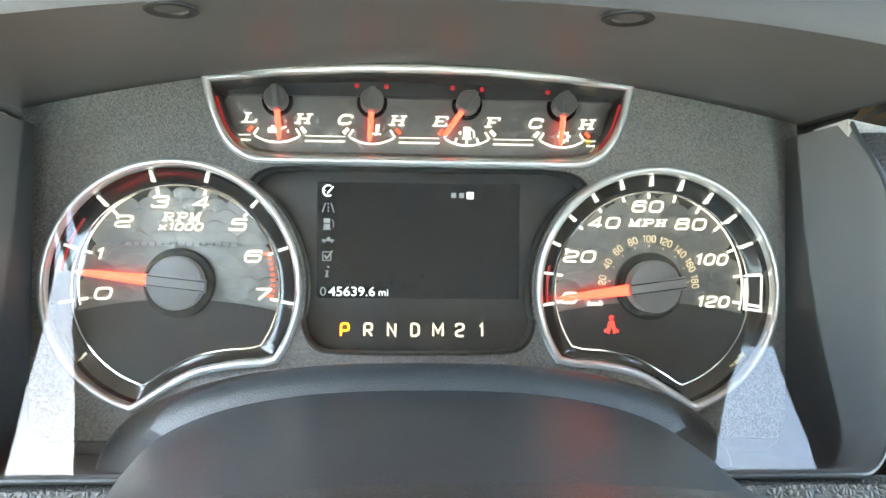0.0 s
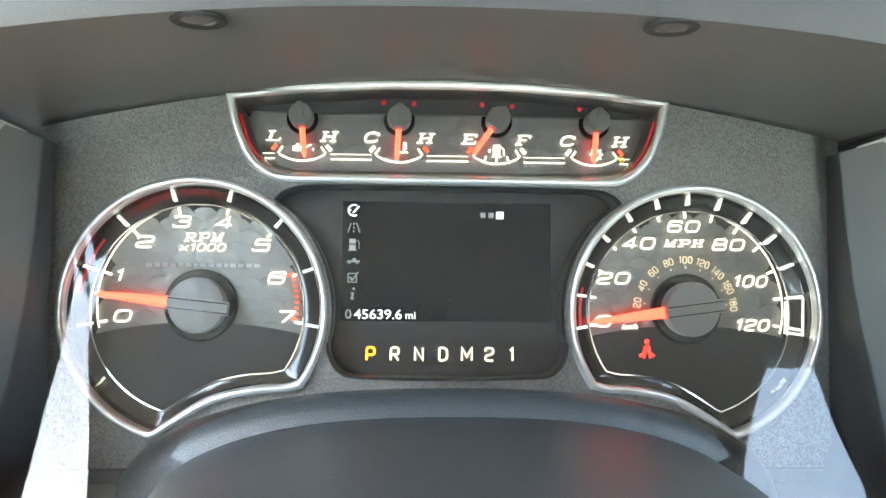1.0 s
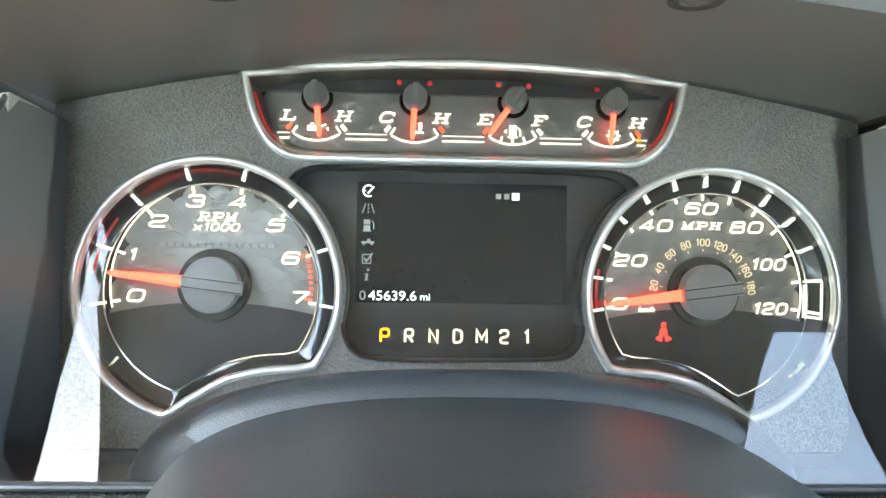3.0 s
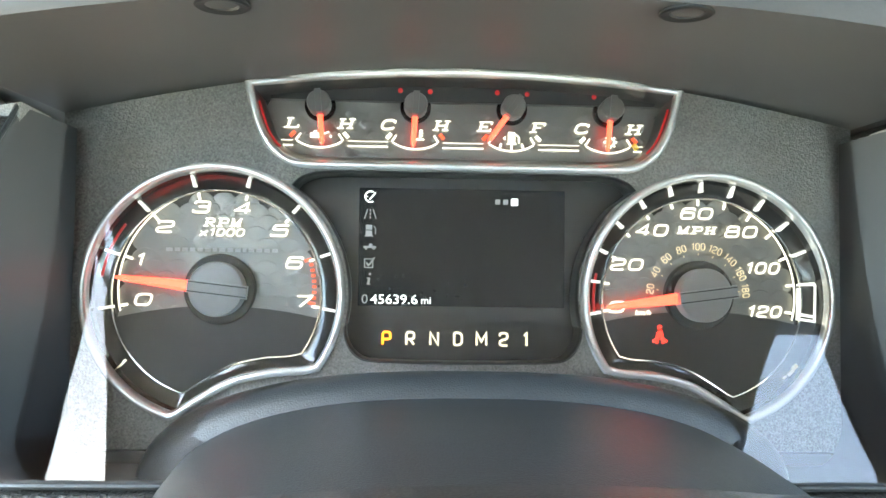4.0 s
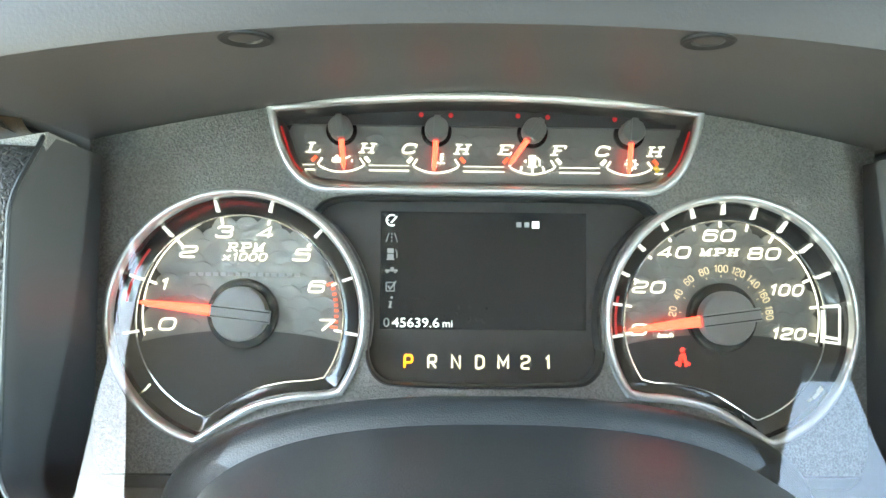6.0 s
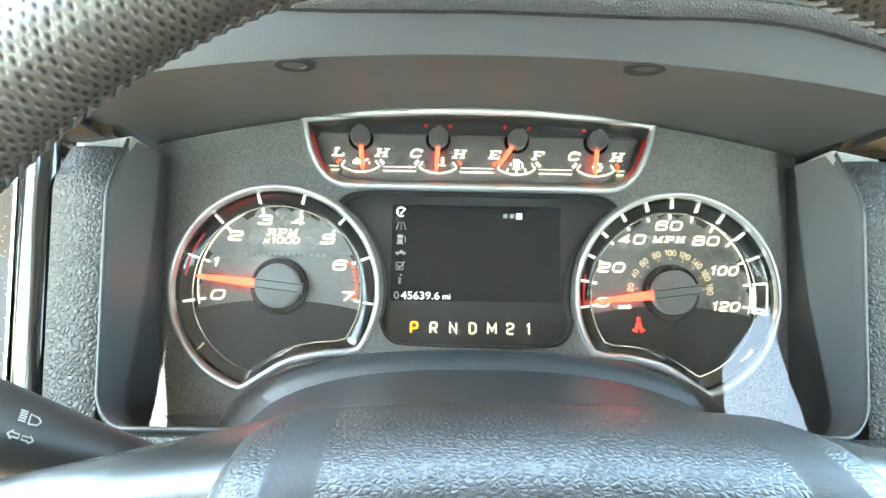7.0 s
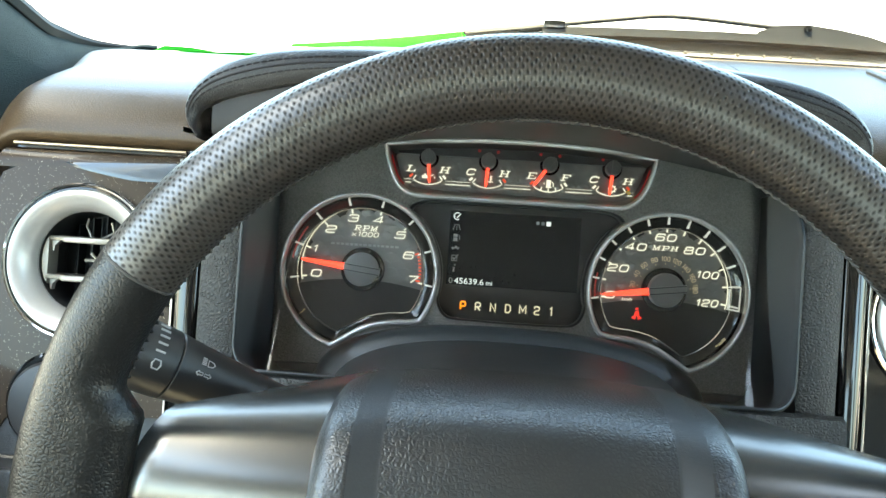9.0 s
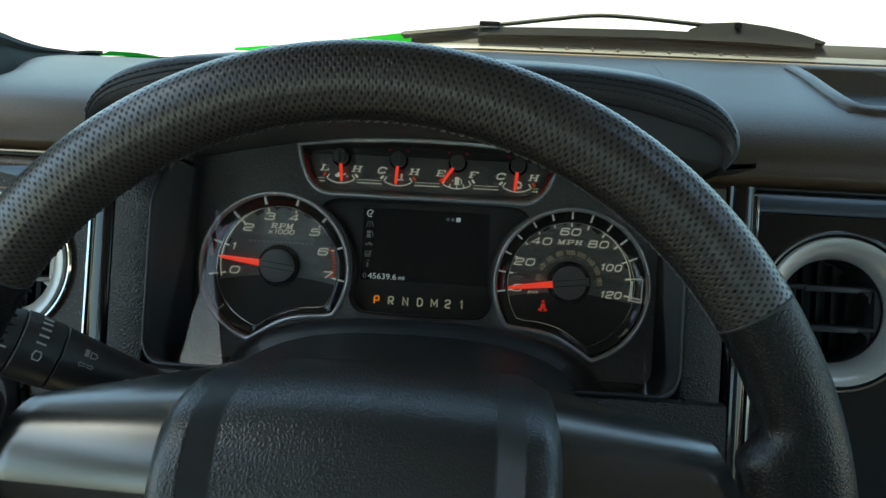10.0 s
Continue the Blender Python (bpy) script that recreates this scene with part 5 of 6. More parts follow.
part("symbol", merge(bar(0.012, 0.016, 0.0165, 0.016, 0.0009, -0.0160), bar(0.0150, 0.0180, 0.0175, 0.0180, 0.0007, -0.0158), bar(0.0150, 0.0140, 0.0175, 0.0140, 0.0007, -0.0158)), PRINT, knob)
part("symbol", merge(arc_bar(0.0205, 0.004, 0.0016, -90, 90, 0.0006, -0.0155), bar(0.0170, 0.004, 0.0190, 0.004, 0.0007, -0.0155)), PRINT, knob)
bank = thing("switch_bank", "dark dash switch bank with grey keys", "switch", at=(-0.2825, -0.066, -0.190))
part("surround", box(-0.064, 0.062, -0.003, 0.002, -0.030, 0.030, 0.0015, 1), PANEL, bank)
for x in (-0.040, 0.040):
    part("key", box(x - 0.0175, x + 0.0175, -0.008, -0.002, -0.022, 0.022, 0.002), COLUMN, bank, "grey key")
    part("key_line", box(x - 0.0175, x + 0.0175, -0.0085, -0.003, -0.0262, -0.0240, 0.0005, 1), BRIGHT, bank, "chrome line")


# ---- the steering wheel ----
WX, WY, WZ, WR, WT = 0.003, -0.289, -0.128, 0.1915, 0.0158
TILT_W = -3.5
wheel = thing("steering_wheel", "leather steering wheel with satin silver spokes and a vinyl centre pad", "steering wheel")
SEAM_L, SEAM_R = 146.5, 33.5


def rim_point(angle, around, r=WT, big=WR):
    """A point on the rim: angle round the wheel, around the tube (0: outwards, 90: towards the driver)."""
    a, b = radians(angle), radians(around)
    rad = big + r * math.cos(b)
    y, z = -r * math.sin(b), rad * math.sin(a)
    t = radians(TILT_W)
    return Vector((WX + rad * math.cos(a), WY + y * math.cos(t) + z * math.sin(t), WZ + z * math.cos(t) - y * math.sin(t)))


def rim_piece(a0, a1, n, thick=None):
    bm = bmesh.new()
    uv = bm.loops.layers.uv.new("UVMap")
    m = 28
    rings = []
    for i in range(n + 1):
        a = a0 + (a1 - a0) * i / n
        r = WT if thick is None else thick(a)
        lean = 90 - abs(((a + 90) % 360) - 180)            # degrees above the level of the hub
        swell = 0.0 if thick is None else smooth_step((19.5 - lean) / 4.0) * smooth_step((lean + 15.0) / 8.0)
        rings.append([bm.verts.new(rim_point(a, 360 * k / m, r * (1 + 0.05 * abs(math.cos(radians(360 * k / m))) + 0.82 * swell * max(0.0, -math.cos(radians(360 * k / m))) ** 3))) for k in range(m)])
    for i in range(n):
        for k in range(m):
            f = bm.faces.new((rings[i][k], rings[i + 1][k], rings[i + 1][(k + 1) % m], rings[i][(k + 1) % m]))
            for lp, (u, v) in zip(f.loops, ((i, k), (i + 1, k), (i + 1, k + 1), (i, k + 1))):
                lp[uv].uv = (WR * radians(a1 - a0) * u / n, 2 * math.pi * WT * v / m)
    bm.faces.new(rings[0])
    bm.faces.new(rings[-1][::-1])
    return bm


part("upper_rim", rim_piece(SEAM_R, SEAM_L, 90), PERF, wheel, "perforated dark brown leather upper rim")


def lower_thick(a):
    a = a % 360
    bulge = 0.0
    for c in (188.0, 352.0):
        bulge += 0.0022 * math.exp(-((a - c) / 14) ** 2)
    return WT * 1.0 + bulge


part("lower_rim", rim_piece(SEAM_L + 0.35, 360 + SEAM_R - 0.35, 220, lower_thick), LEATHER, wheel, "smooth black leather lower rim")
for a in (SEAM_L + 0.17, SEAM_R - 0.17):
    part("rim_seam", tube([rim_point(a, 360 * k / 40, WT + 0.0002) for k in range(40)], 0.0007, 6, True), GREY_THREAD, wheel, "grey seam thread")
st = []
for i in range(86):
    a = SEAM_R + 1 + (SEAM_L - SEAM_R - 2) * i / 85
    st.append(tube([rim_point(a - 0.45, 176, WT + 0.0004), rim_point(a + 0.1, 184, WT + 0.0009), rim_point(a + 0.6, 192, WT + 0.0003)], 0.0008, 5))
tagged(part("inner_stitching", merge(*st), GREY_THREAD, wheel), kind="stuff")
st = []
for s in range(34):
    a = SEAM_L + 1 + 46 * s / 33
    st.append(tube([rim_point(a - 0.3, 196, WT + 0.0010), rim_point(a + 0.1, 204, WT + 0.0018), rim_point(a + 0.5, 212, WT + 0.0008)], 0.0006, 5))
tagged(part("inner_stitching", merge(*st), THREAD, wheel), kind="stuff")

# satin spokes
def spoke(s):
    """A satin metal spoke: rolled top edge, upper face, crease, and a lower face running down beside the pad."""
    x_in, n = 0.0715, 28
    loops = []
    for i in range(n + 1):
        f = i / n
        x = x_in + (0.1640 - x_in) * f
        top = -0.0665 - 0.0150 * f
        low = -0.215 + 0.0735 * smooth_step((x - 0.1195) / 0.0065)
        front = -0.2965 + 0.0030 * f + 0.003 * smooth_step((f - 0.9) / 0.1)
        crest = -0.207 - 0.056 * f
        crease = -0.1160 + 0.0010 * f
        back = (crease - low) * 0.42
        prof = [(crest + 0.012, top - 0.004), (crest + 0.004, top - 0.0008)]
        for k in range(11):
            a = radians(90 - 9 * k)
            prof.append((crest - (crest - front) * math.cos(a) ** 0.72, crease + 0.0003 + (top - crease - 0.0003) * math.sin(a) ** 0.9))
        prof += [(front + 0.0001, crease - 0.0003), (front + back * 0.5, (crease + low) / 2), (front + back, low + 0.002), (front + back + 0.002, low), (front + back + 0.02, low + 0.003)]
        end = lambda z: 0.1665 - 3.6 * max(0.0, z + 0.128) ** 1.8 - 6 * max(0.0, -0.128 - z) ** 2
        loops.append([(s * (x_in + (end(z) - x_in) * f) + 0.003, y, z) for y, z in prof])
    return loft(loops, True, True, True)


for s in (-1, 1):
    sp = part("spoke", spoke(s), SATIN, wheel, "satin silver metal spoke")
    sw = thing("wheel_switch_pod", "black thumb switch pod on the wheel's spoke", "switch", "wheel switch pods")
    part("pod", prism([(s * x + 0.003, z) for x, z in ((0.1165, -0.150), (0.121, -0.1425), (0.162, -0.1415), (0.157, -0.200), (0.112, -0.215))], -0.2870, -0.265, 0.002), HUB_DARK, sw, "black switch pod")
    part("key", box(min(s * 0.092, s * 0.115) + 0.003, max(s * 0.092, s * 0.115) + 0.003, -0.2900, -0.270, -0.178, -0.1605, 0.003), PANEL, sw, "black thumb key")
    part("key_line", box(min(s * 0.091, s * 0.116) + 0.003, max(s * 0.091, s * 0.116) + 0.003, -0.2905, -0.285, -0.1600, -0.1588, 0.0004, 1), BRIGHT, sw)


# centre pad: a rounded shield, its middle let in between two proud flanks with a bevel along each
def pad_point(x, y, ys, z_from_top, edge):
    """One point of the pad's skin: x across, y on the crown, ys at the flanks, depth below the top edge."""
    r = min(abs(x) / 0.0845, 0.996)
    c = r ** 5.55
    top = 0.0695 * (1 - c * c) ** 0.075 - 0.0045 * (x / 0.08) ** 2
    flank = min(1.0, max(0.0, (abs(x) - 0.0570) / 0.0115))
    w = smooth_step((abs(x) / 0.083 - 0.80) / 0.16)
    front = min(1.0, z_from_top / 0.014)
    z = top - z_from_top * (0.75 + 0.25 * top / 0.0695) + 0.0012 * flank * (1 - front)
    wide = 1.0 + 0.03 * (1 - min(1.0, abs(z) / 0.0695) ** 6.7) - 0.10 * max(0.0, -z / 0.0695) ** 2
    return (x * wide + 0.004, min(-0.183, y + (ys - y) * w * (1 - 0.6 * front) - 0.0055 * flank * front + edge), -0.130 + z)


half = [0.0, 0.012, 0.024, 0.035, 0.045, 0.052, 0.0562, 0.0570, 0.0578, 0.0605, 0.063, 0.0655, 0.0677, 0.0685, 0.0693, 0.0725, 0.0755]
columns = [(x, 0.0) for x in half] + [(0.0778, 0.0006), (0.0800, 0.0018), (0.0818, 0.0038), (0.0831, 0.0068), (0.0838, 0.0110), (0.0842, 0.0180), (0.0842, 0.050), (0.0835, 0.090)]
columns = [(-x, e) for x, e in columns[:0:-1]] + columns
PROFILE = ((-0.183, -0.205, 0.018), (-0.190, -0.215, 0.0070), (-0.202, -0.222, 0.0030), (-0.225, -0.240, 0.0014), (-0.245, -0.257, 0.0024), (-0.262, -0.270, 0.0048), (-0.275, -0.281, 0.0080), (-0.2850, -0.2900, 0.0118), (-0.2915, -0.2955, 0.0160),
           (-0.2965, -0.2982, 0.0210), (-0.3005, -0.3005, 0.0265), (-0.3037, -0.3037, 0.0330), (-0.3058, -0.3058, 0.0395), (-0.3076, -0.3076, 0.047), (-0.3087, -0.3087, 0.057), (-0.3090, -0.3090, 0.070), (-0.3085, -0.3085, 0.088), (-0.3068, -0.3068, 0.106), (-0.3030, -0.3030, 0.121), (-0.296, -0.296, 0.131), (-0.280, -0.280, 0.136))
bm = loft([[pad_point(x, y, ys, d, e) for x, e in columns] for y, ys, d in PROFILE], closed=False)
# bevel faces take the band material so that they read as shaded
for f in bm.faces:
    mid = abs(f.calc_center_median().x - 0.004)
    f.material_index = 1 if 0.0574 < mid < 0.0700 else 0
pad_mesh = finish("centre_pad", bm, BAG)
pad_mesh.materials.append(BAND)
part("centre_pad", pad_mesh, BAG, wheel, "pebbled dark vinyl centre pad, let in between proud flanks")
gx, gz, gy = -0.0033, -0.1298, -0.3125
badge = thing("oval_badge", "blue oval badge with a chrome rim and plain pale strokes", "badge", at=(gx, gy, gz))
ell = lambda a, b, y, n=56: [(0.937 * a * math.cos(2 * math.pi * i / n), y, 0.937 * b * math.sin(2 * math.pi * i / n)) for i in range(n)]
part("badge_seat", loft([ell(0.0345, 0.0160, 0.004), ell(0.0335, 0.0148, 0.0005), ell(0.031, 0.0130, 0.001)]), PANEL, badge)
part("rim", loft([ell(0.0300, 0.01245, 0.003), ell(0.0300, 0.01245, -0.0012), ell(0.0293, 0.0118, -0.0020), ell(0.0283, 0.0108, -0.0016), ell(0.0280, 0.0105, 0.0)]), BRIGHT, badge, "chrome rim")
part("enamel", loft([ell(0.0283, 0.0108, 0.001), ell(0.0281, 0.0106, -0.0010), ell(0.020, 0.0076, -0.0014), ell(0.006, 0.002, -0.0016)], True, True, True), BLUE, badge, "dark blue enamel")
strokes = [tube(curve_pts([(-0.0200, -0.0017, 0.0020), (-0.0120, -0.0020, 0.0058), (0.0, -0.0021, 0.0062), (0.012, -0.0020, 0.0052)], 6), 0.0010, 6),
           tube(curve_pts([(-0.0190, -0.0017, -0.0050), (-0.0120, -0.0020, 0.0005), (-0.0050, -0.0021, -0.0048), (0.0020, -0.0021, 0.0004), (0.0090, -0.0021, -0.0046), (0.0175, -0.0018, 0.0015)], 6), 0.0012, 6)]
part("pale_stroke", merge(*strokes), BRIGHT, badge, "plain silver strokes")

# ---- the turn-signal stalk ----
stalk = thing("turn_signal_stalk", "black multifunction stalk with white symbols", "control stalk")
root, tip = Vector((-0.105, -0.158, -0.1060)), Vector((-0.210, -0.230, -0.0560))
axis = (tip - root).normalized()
wid = Vector((0, 0, 1)).cross(axis).normalized()
upv = axis.cross(wid)


def stalk_ring(d, r, n=28):
    c = root + axis * d
    return [c + (wid * math.cos(2 * math.pi * i / n) + upv * math.sin(2 * math.pi * i / n)) * r for i in range(n)]


part("arm", loft([stalk_ring(d, r) for d, r in ((-0.02, 0.0105), (0.02, 0.0120), (0.05, 0.0140), (0.075, 0.0160), (0.088, 0.0172), (0.0905, 0.0175), (0.0912, 0.0168))], True, True, True), PANEL, stalk, "tapering black arm")
part("twist_ring", loft([stalk_ring(d, r) for d, r in ((0.0914, 0.0165), (0.0920, 0.0178), (0.108, 0.0185), (0.112, 0.0183), (0.1128, 0.0174))], True, True, True), PANEL, stalk, "black twist ring")
part("end_cap", loft([stalk_ring(d, r) for d, r in ((0.1130, 0.0170), (0.1136, 0.0180), (0.128, 0.0175), (0.138, 0.0160), (0.142, 0.0120), (0.143, 0.002))], True, True, True), PANEL, stalk, "black end cap")


def on_stalk(d, around, r):
    """A point on the stalk's skin: d along it, around it in degrees from the side that faces the driver."""
    a = radians(around)
    out = -wid if wid.y > 0 else wid
    up2 = upv if upv.z > 0 else -upv
    return root + axis * d + (out * math.cos(a) + up2 * math.sin(a)) * r


def skin_stroke(pts, r, w=0.00045):
    return tube([on_stalk(d, a, r) for d, a in pts], w, 5)


for k in range(5):
    part("twist_mark", skin_stroke([(0.1000, 68 - 13 * k), (0.1050, 68 - 13 * k)], 0.0184, 0.0006), STALK_PRINT, stalk)
part("nought", skin_stroke([(0.1005, 3), (0.0998, -4), (0.1005, -11), (0.1035, -11), (0.1042, -4), (0.1035, 3), (0.1005, 3)], 0.0184), STALK_PRINT, stalk)
part("cap_mark", skin_stroke([(0.117, -8), (0.122, -8)], 0.0180, 0.0006), STALK_PRINT, stalk)
arrow = lambda pts: [(0.0778 + (d - 0.0778) * 0.72, 8 + (a - 8) * 0.72) for d, a in pts]
lamp = lambda pts: [(0.0768 + (d - 0.0768) * 0.75, 30 + (a - 34) * 0.75) for d, a in pts]
part("arrows_symbol", merge(skin_stroke(arrow([(0.0835, 8), (0.0815, 14), (0.0815, 11), (0.0785, 11), (0.0785, 5), (0.0815, 5), (0.0815, 2), (0.0835, 8)]), 0.0170, 0.0003), skin_stroke(arrow([(0.0720, 8), (0.0740, 14), (0.0740, 11), (0.0770, 11), (0.0770, 5), (0.0740, 5), (0.0740, 2), (0.0720, 8)]), 0.0164, 0.0003)), STALK_PRINT, stalk)
part("lamp_symbol", merge(skin_stroke(lamp([(0.0770, 26), (0.0770, 42), (0.0735, 40), (0.0722, 34), (0.0735, 28), (0.0770, 26)]), 0.0165, 0.0003), *[skin_stroke(lamp([(0.0785, 27 + 4 * k), (0.0815, 27 + 4 * k)]), 0.0168, 0.0003) for k in range(5)]), STALK_PRINT, stalk)


# ---- the cab round the camera ----
def quad_slab(pts, d, mat, name, label, base=None, category=""):
    """A slab with the corners pts, thickened by the vector d."""
    bm = loft([[Vector(p) for p in pts], [Vector(p) + Vector(d) for p in pts]], True, True, True)
    return setting(name, bm, mat, label, base, category)


LEFT_X, RIGHT_X = -0.553, 1.1825
# unseen floor, kept pale to bounce light up under the hood
quad_slab([(LEFT_X, 0.75, 0.55), (RIGHT_X, 0.75, 0.55), (RIGHT_X, -2.3, 0.55), (LEFT_X, -2.3, 0.55)], (0, 0, -0.05), CARPET, "floor", "carpeted cab floor, pale to bounce light", category="floor")
ROOF_Z = 1.93
# the unseen roof, its left edge and skewed passenger-side opening cut for the lens reflections
# its front is carried past the glass to keep sun off the dash
roof = [[(LEFT_X, 0.26), (RIGHT_X, 0.26), (RIGHT_X, -0.30), (-0.345, -0.30), (LEFT_X, -0.20)], [(-0.345, -0.30), (0.350, -0.30), (0.360, -0.385), (0.400, -0.42), (0.456, -0.48), (-0.345, -0.48)], [(0.92, -0.30), (RIGHT_X, -0.30), (RIGHT_X, -0.48), (0.92, -0.48)],
        [(-0.394, -0.48), (RIGHT_X, -0.48), (RIGHT_X, -2.3), (-0.394, -2.3)], [(-0.345, -0.34), (-0.345, -0.48), (-0.394, -0.48)], [(LEFT_X, -1.15), (-0.394, -1.15), (-0.394, -2.3), (LEFT_X, -2.3)]]
roof = [loft([[(x, y, ROOF_Z) for x, y in q], [(x, y, ROOF_Z + 0.02) for x, y in q]], True, True, True) for q in roof]
setting("ceiling", merge(*roof), CEILING, "unseen dark roof with openings for the lens reflections", None, "ceiling")
# unseen walls, pale for bounced light; window heights differ to balance the lighting
for s, x in ((-1, LEFT_X), (1, RIGHT_X)):
    nm = "left" if s < 0 else "right"
    BELT, SILL_TOP = (1.29, 1.66) if s < 0 else (1.22, 1.87)
    d = (s * 0.06, 0, 0)
    quad_slab([(x, 0.75, 0.5), (x, -2.3, 0.5), (x, -2.3, BELT), (x, 0.75, BELT)], d, LINER, "wall_" + nm, "unseen pale side walls that bounce light", category="door panel")
    back = -0.66 if s < 0 else -0.25
    quad_slab([(x, back, SILL_TOP), (x, -2.3, SILL_TOP), (x, -2.3, 1.96), (x, back - 0.12, 1.96)], d, LINER, "wall_header_" + nm, "grey header over the side windows", category="wall")
    quad_slab([(x, 0.10, BELT), (x, -0.06, BELT), (x, -0.34, SILL_TOP), (x, -0.20, SILL_TOP)], d, LINER, "pillar_front_" + nm, "grey front pillar beside the side window", category="pillar")
    quad_slab([(x, -1.02, BELT), (x, -1.14, BELT), (x, -1.14, SILL_TOP), (x, -1.02, SILL_TOP)], d, LINER, "pillar_middle_" + nm, "grey pillar between the doors", category="pillar")
    quad_slab([(x, -2.05, BELT), (x, -2.3, BELT), (x, -2.3, SILL_TOP), (x, -2.00, SILL_TOP)], d, LINER, "pillar_rear_" + nm, "grey rear pillar", category="pillar")
quad_slab([(LEFT_X, -2.3, 0.5), (RIGHT_X, -2.3, 0.5), (RIGHT_X, -2.3, 1.60), (LEFT_X, -2.3, 1.60)], (0, -0.06, 0), LINER, "wall_rear", "grey rear cab wall", category="wall")
quad_slab([(LEFT_X, -2.3, 1.80), (RIGHT_X, -2.3, 1.80), (RIGHT_X, -2.3, 1.96), (LEFT_X, -2.3, 1.96)], (0, -0.06, 0), LINER, "wall_rear_header", "grey header over the rear window", category="wall")
quad_slab([(LEFT_X, 0.75, 0.5), (RIGHT_X, 0.75, 0.5), (RIGHT_X, 0.75, 1.36), (LEFT_X, 0.75, 1.36)], (0, 0.05, 0), CARPET, "firewall", "dark firewall ahead of the dash", category="wall")
# added out of view; ends the window's reflection in the flaked left panel
setting("door_ledge", box(LEFT_X, -0.42, -0.72, -0.03, 0.90, 1.305, 0.02), DOOR, "unseen dark block that bounds the left panel's reflection", None, "door panel")
# the dash's hidden body, below the panels
setting("dash_body", box(LEFT_X + 0.03, RIGHT_X, 0.03, 0.30, -0.33, -0.02, 0.01), WALL, "dark lower dash body", G, "dashboard")
quad_slab([(0.52, -0.066, 0.0345), (1.22, -0.066, 0.0345), (1.22, -0.066, -0.33), (0.52, -0.066, -0.33)], (0, 0.03, 0), GLOSS, "dash_panel_passenger", "glossy dark passenger dash panel", G, "dash trim")


def seat(x):
    s = thing("front_seat", "grey leather front seat with a tall backrest", "seat", "front seats", at=(x, 0, 0), base=Matrix())
    part("cushion", box(-0.26, 0.26, -1.10, -0.58, 0.80, 0.98, 0.05, 3), SEAT, s)
    part("seat_base", box(-0.2, 0.2, -1.05, -0.65, 0.55, 0.82, 0.02), RUBBER, s)
    bm = box(-0.25, 0.25, -0.09, 0.09, 0, 0.62, 0.05, 3)
    bmesh.ops.transform(bm, matrix=pose(0, -1.12, 0.94, 14, 0, 0), verts=bm.verts)
    part("backrest", bm, SEAT, s)
    bm = box(-0.14, 0.14, -0.05, 0.05, 0, 0.2, 0.04, 3)
    bmesh.ops.transform(bm, matrix=pose(0, -1.29, 1.60, 10, 0, 0), verts=bm.verts)
    part("headrest", bm, SEAT, s)
    return s


seat(0.02)
seat(0.78)

# ---- windscreen, pillar, cowl, wipers ----
glass = thing("windscreen", "large clear sloping windscreen, glaring daylight behind it", "windscreen")
gx_ = [-0.50 + 1.66 * i / 24 for i in range(25)]
bm = bmesh.new()
inner = [[bm.verts.new((x, y + 0.05 * (1 - ((x - 0.32) / 0.9) ** 2), z)) for y, z in ((0.20, 0.205), (-0.10, 0.42), (-0.27, 0.52))] for x in gx_]
outer = [[bm.verts.new(v.co + Vector((0, 0.003, 0.004))) for v in col] for col in inner]
for cols_, k in ((inner, 0), (outer, 1)):
    for a, b in zip(cols_, cols_[1:]):
        for j in range(2):
            q = (a[j], b[j], b[j + 1], a[j + 1])
            bm.faces.new(q if k else q[::-1]).material_index = k
rim_in = [c[0] for c in inner] + [inner[-1][1]] + [c[2] for c in inner[::-1]] + [inner[0][1]]
rim_out = [c[0] for c in outer] + [outer[-1][1]] + [c[2] for c in outer[::-1]] + [outer[0][1]]
for i in range(len(rim_in)):
    j = (i + 1) % len(rim_in)
    bm.faces.new((rim_in[i], rim_in[j], rim_out[j], rim_out[i])).material_index = 1
bmesh.ops.recalc_face_normals(bm, faces=bm.faces)
me = bpy.data.meshes.new("pane")
bm.to_mesh(me)
bm.free()
me.materials.append(GLASS)
me.materials.append(CLEAR)
pane = part("pane", me, GLASS, glass, "clear glass pane")
pane.visible_shadow = False
part("sun_band", loft([[(x, y + 0.05 * (1 - ((x - 0.32) / 0.9) ** 2) - 0.001, z - 0.001) for y, z in ((-0.235, 0.4965), (-0.27, 0.517))] for x in gx_ if x > -0.33], closed=False), RUBBER, glass, "dark band along the top")
# cowl: dash end, dark line, pale sill and the black rubber behind the wiper; lower towards the door


def sink(x):
    return -0.034 * smooth_step((0.02 - x) / 0.36)


cx_ = [-0.052 + 1.202 * i / 32 for i in range(33)]
# dark plastic given the tan that sunlight would lend it
setting("defroster_strip", loft([[(x, y, z + sink(x)) for y, z in ((0.226, 0.2020), (0.236, 0.2060), (0.2445, 0.2105), (0.2460, 0.2090))] for x in cx_], closed=False), DEFROST, "defroster strip along the glass, coloured sunlit tan", G, "dash trim")
setting("glass_edge", tube([(x, 0.2460, 0.2115 + sink(x)) for x in cx_], 0.0016, 6), GLOSS, "thin black glass edge", G, "cowl")
setting("cowl_sill", loft([[(x, y, z + sink(x)) for y, z in ((0.2465, 0.2120), (0.2490, 0.2165), (0.2520, 0.2195), (0.2550, 0.2190))] for x in cx_], closed=False), SILL, "pale grey dusty cowl sill", G, "cowl")
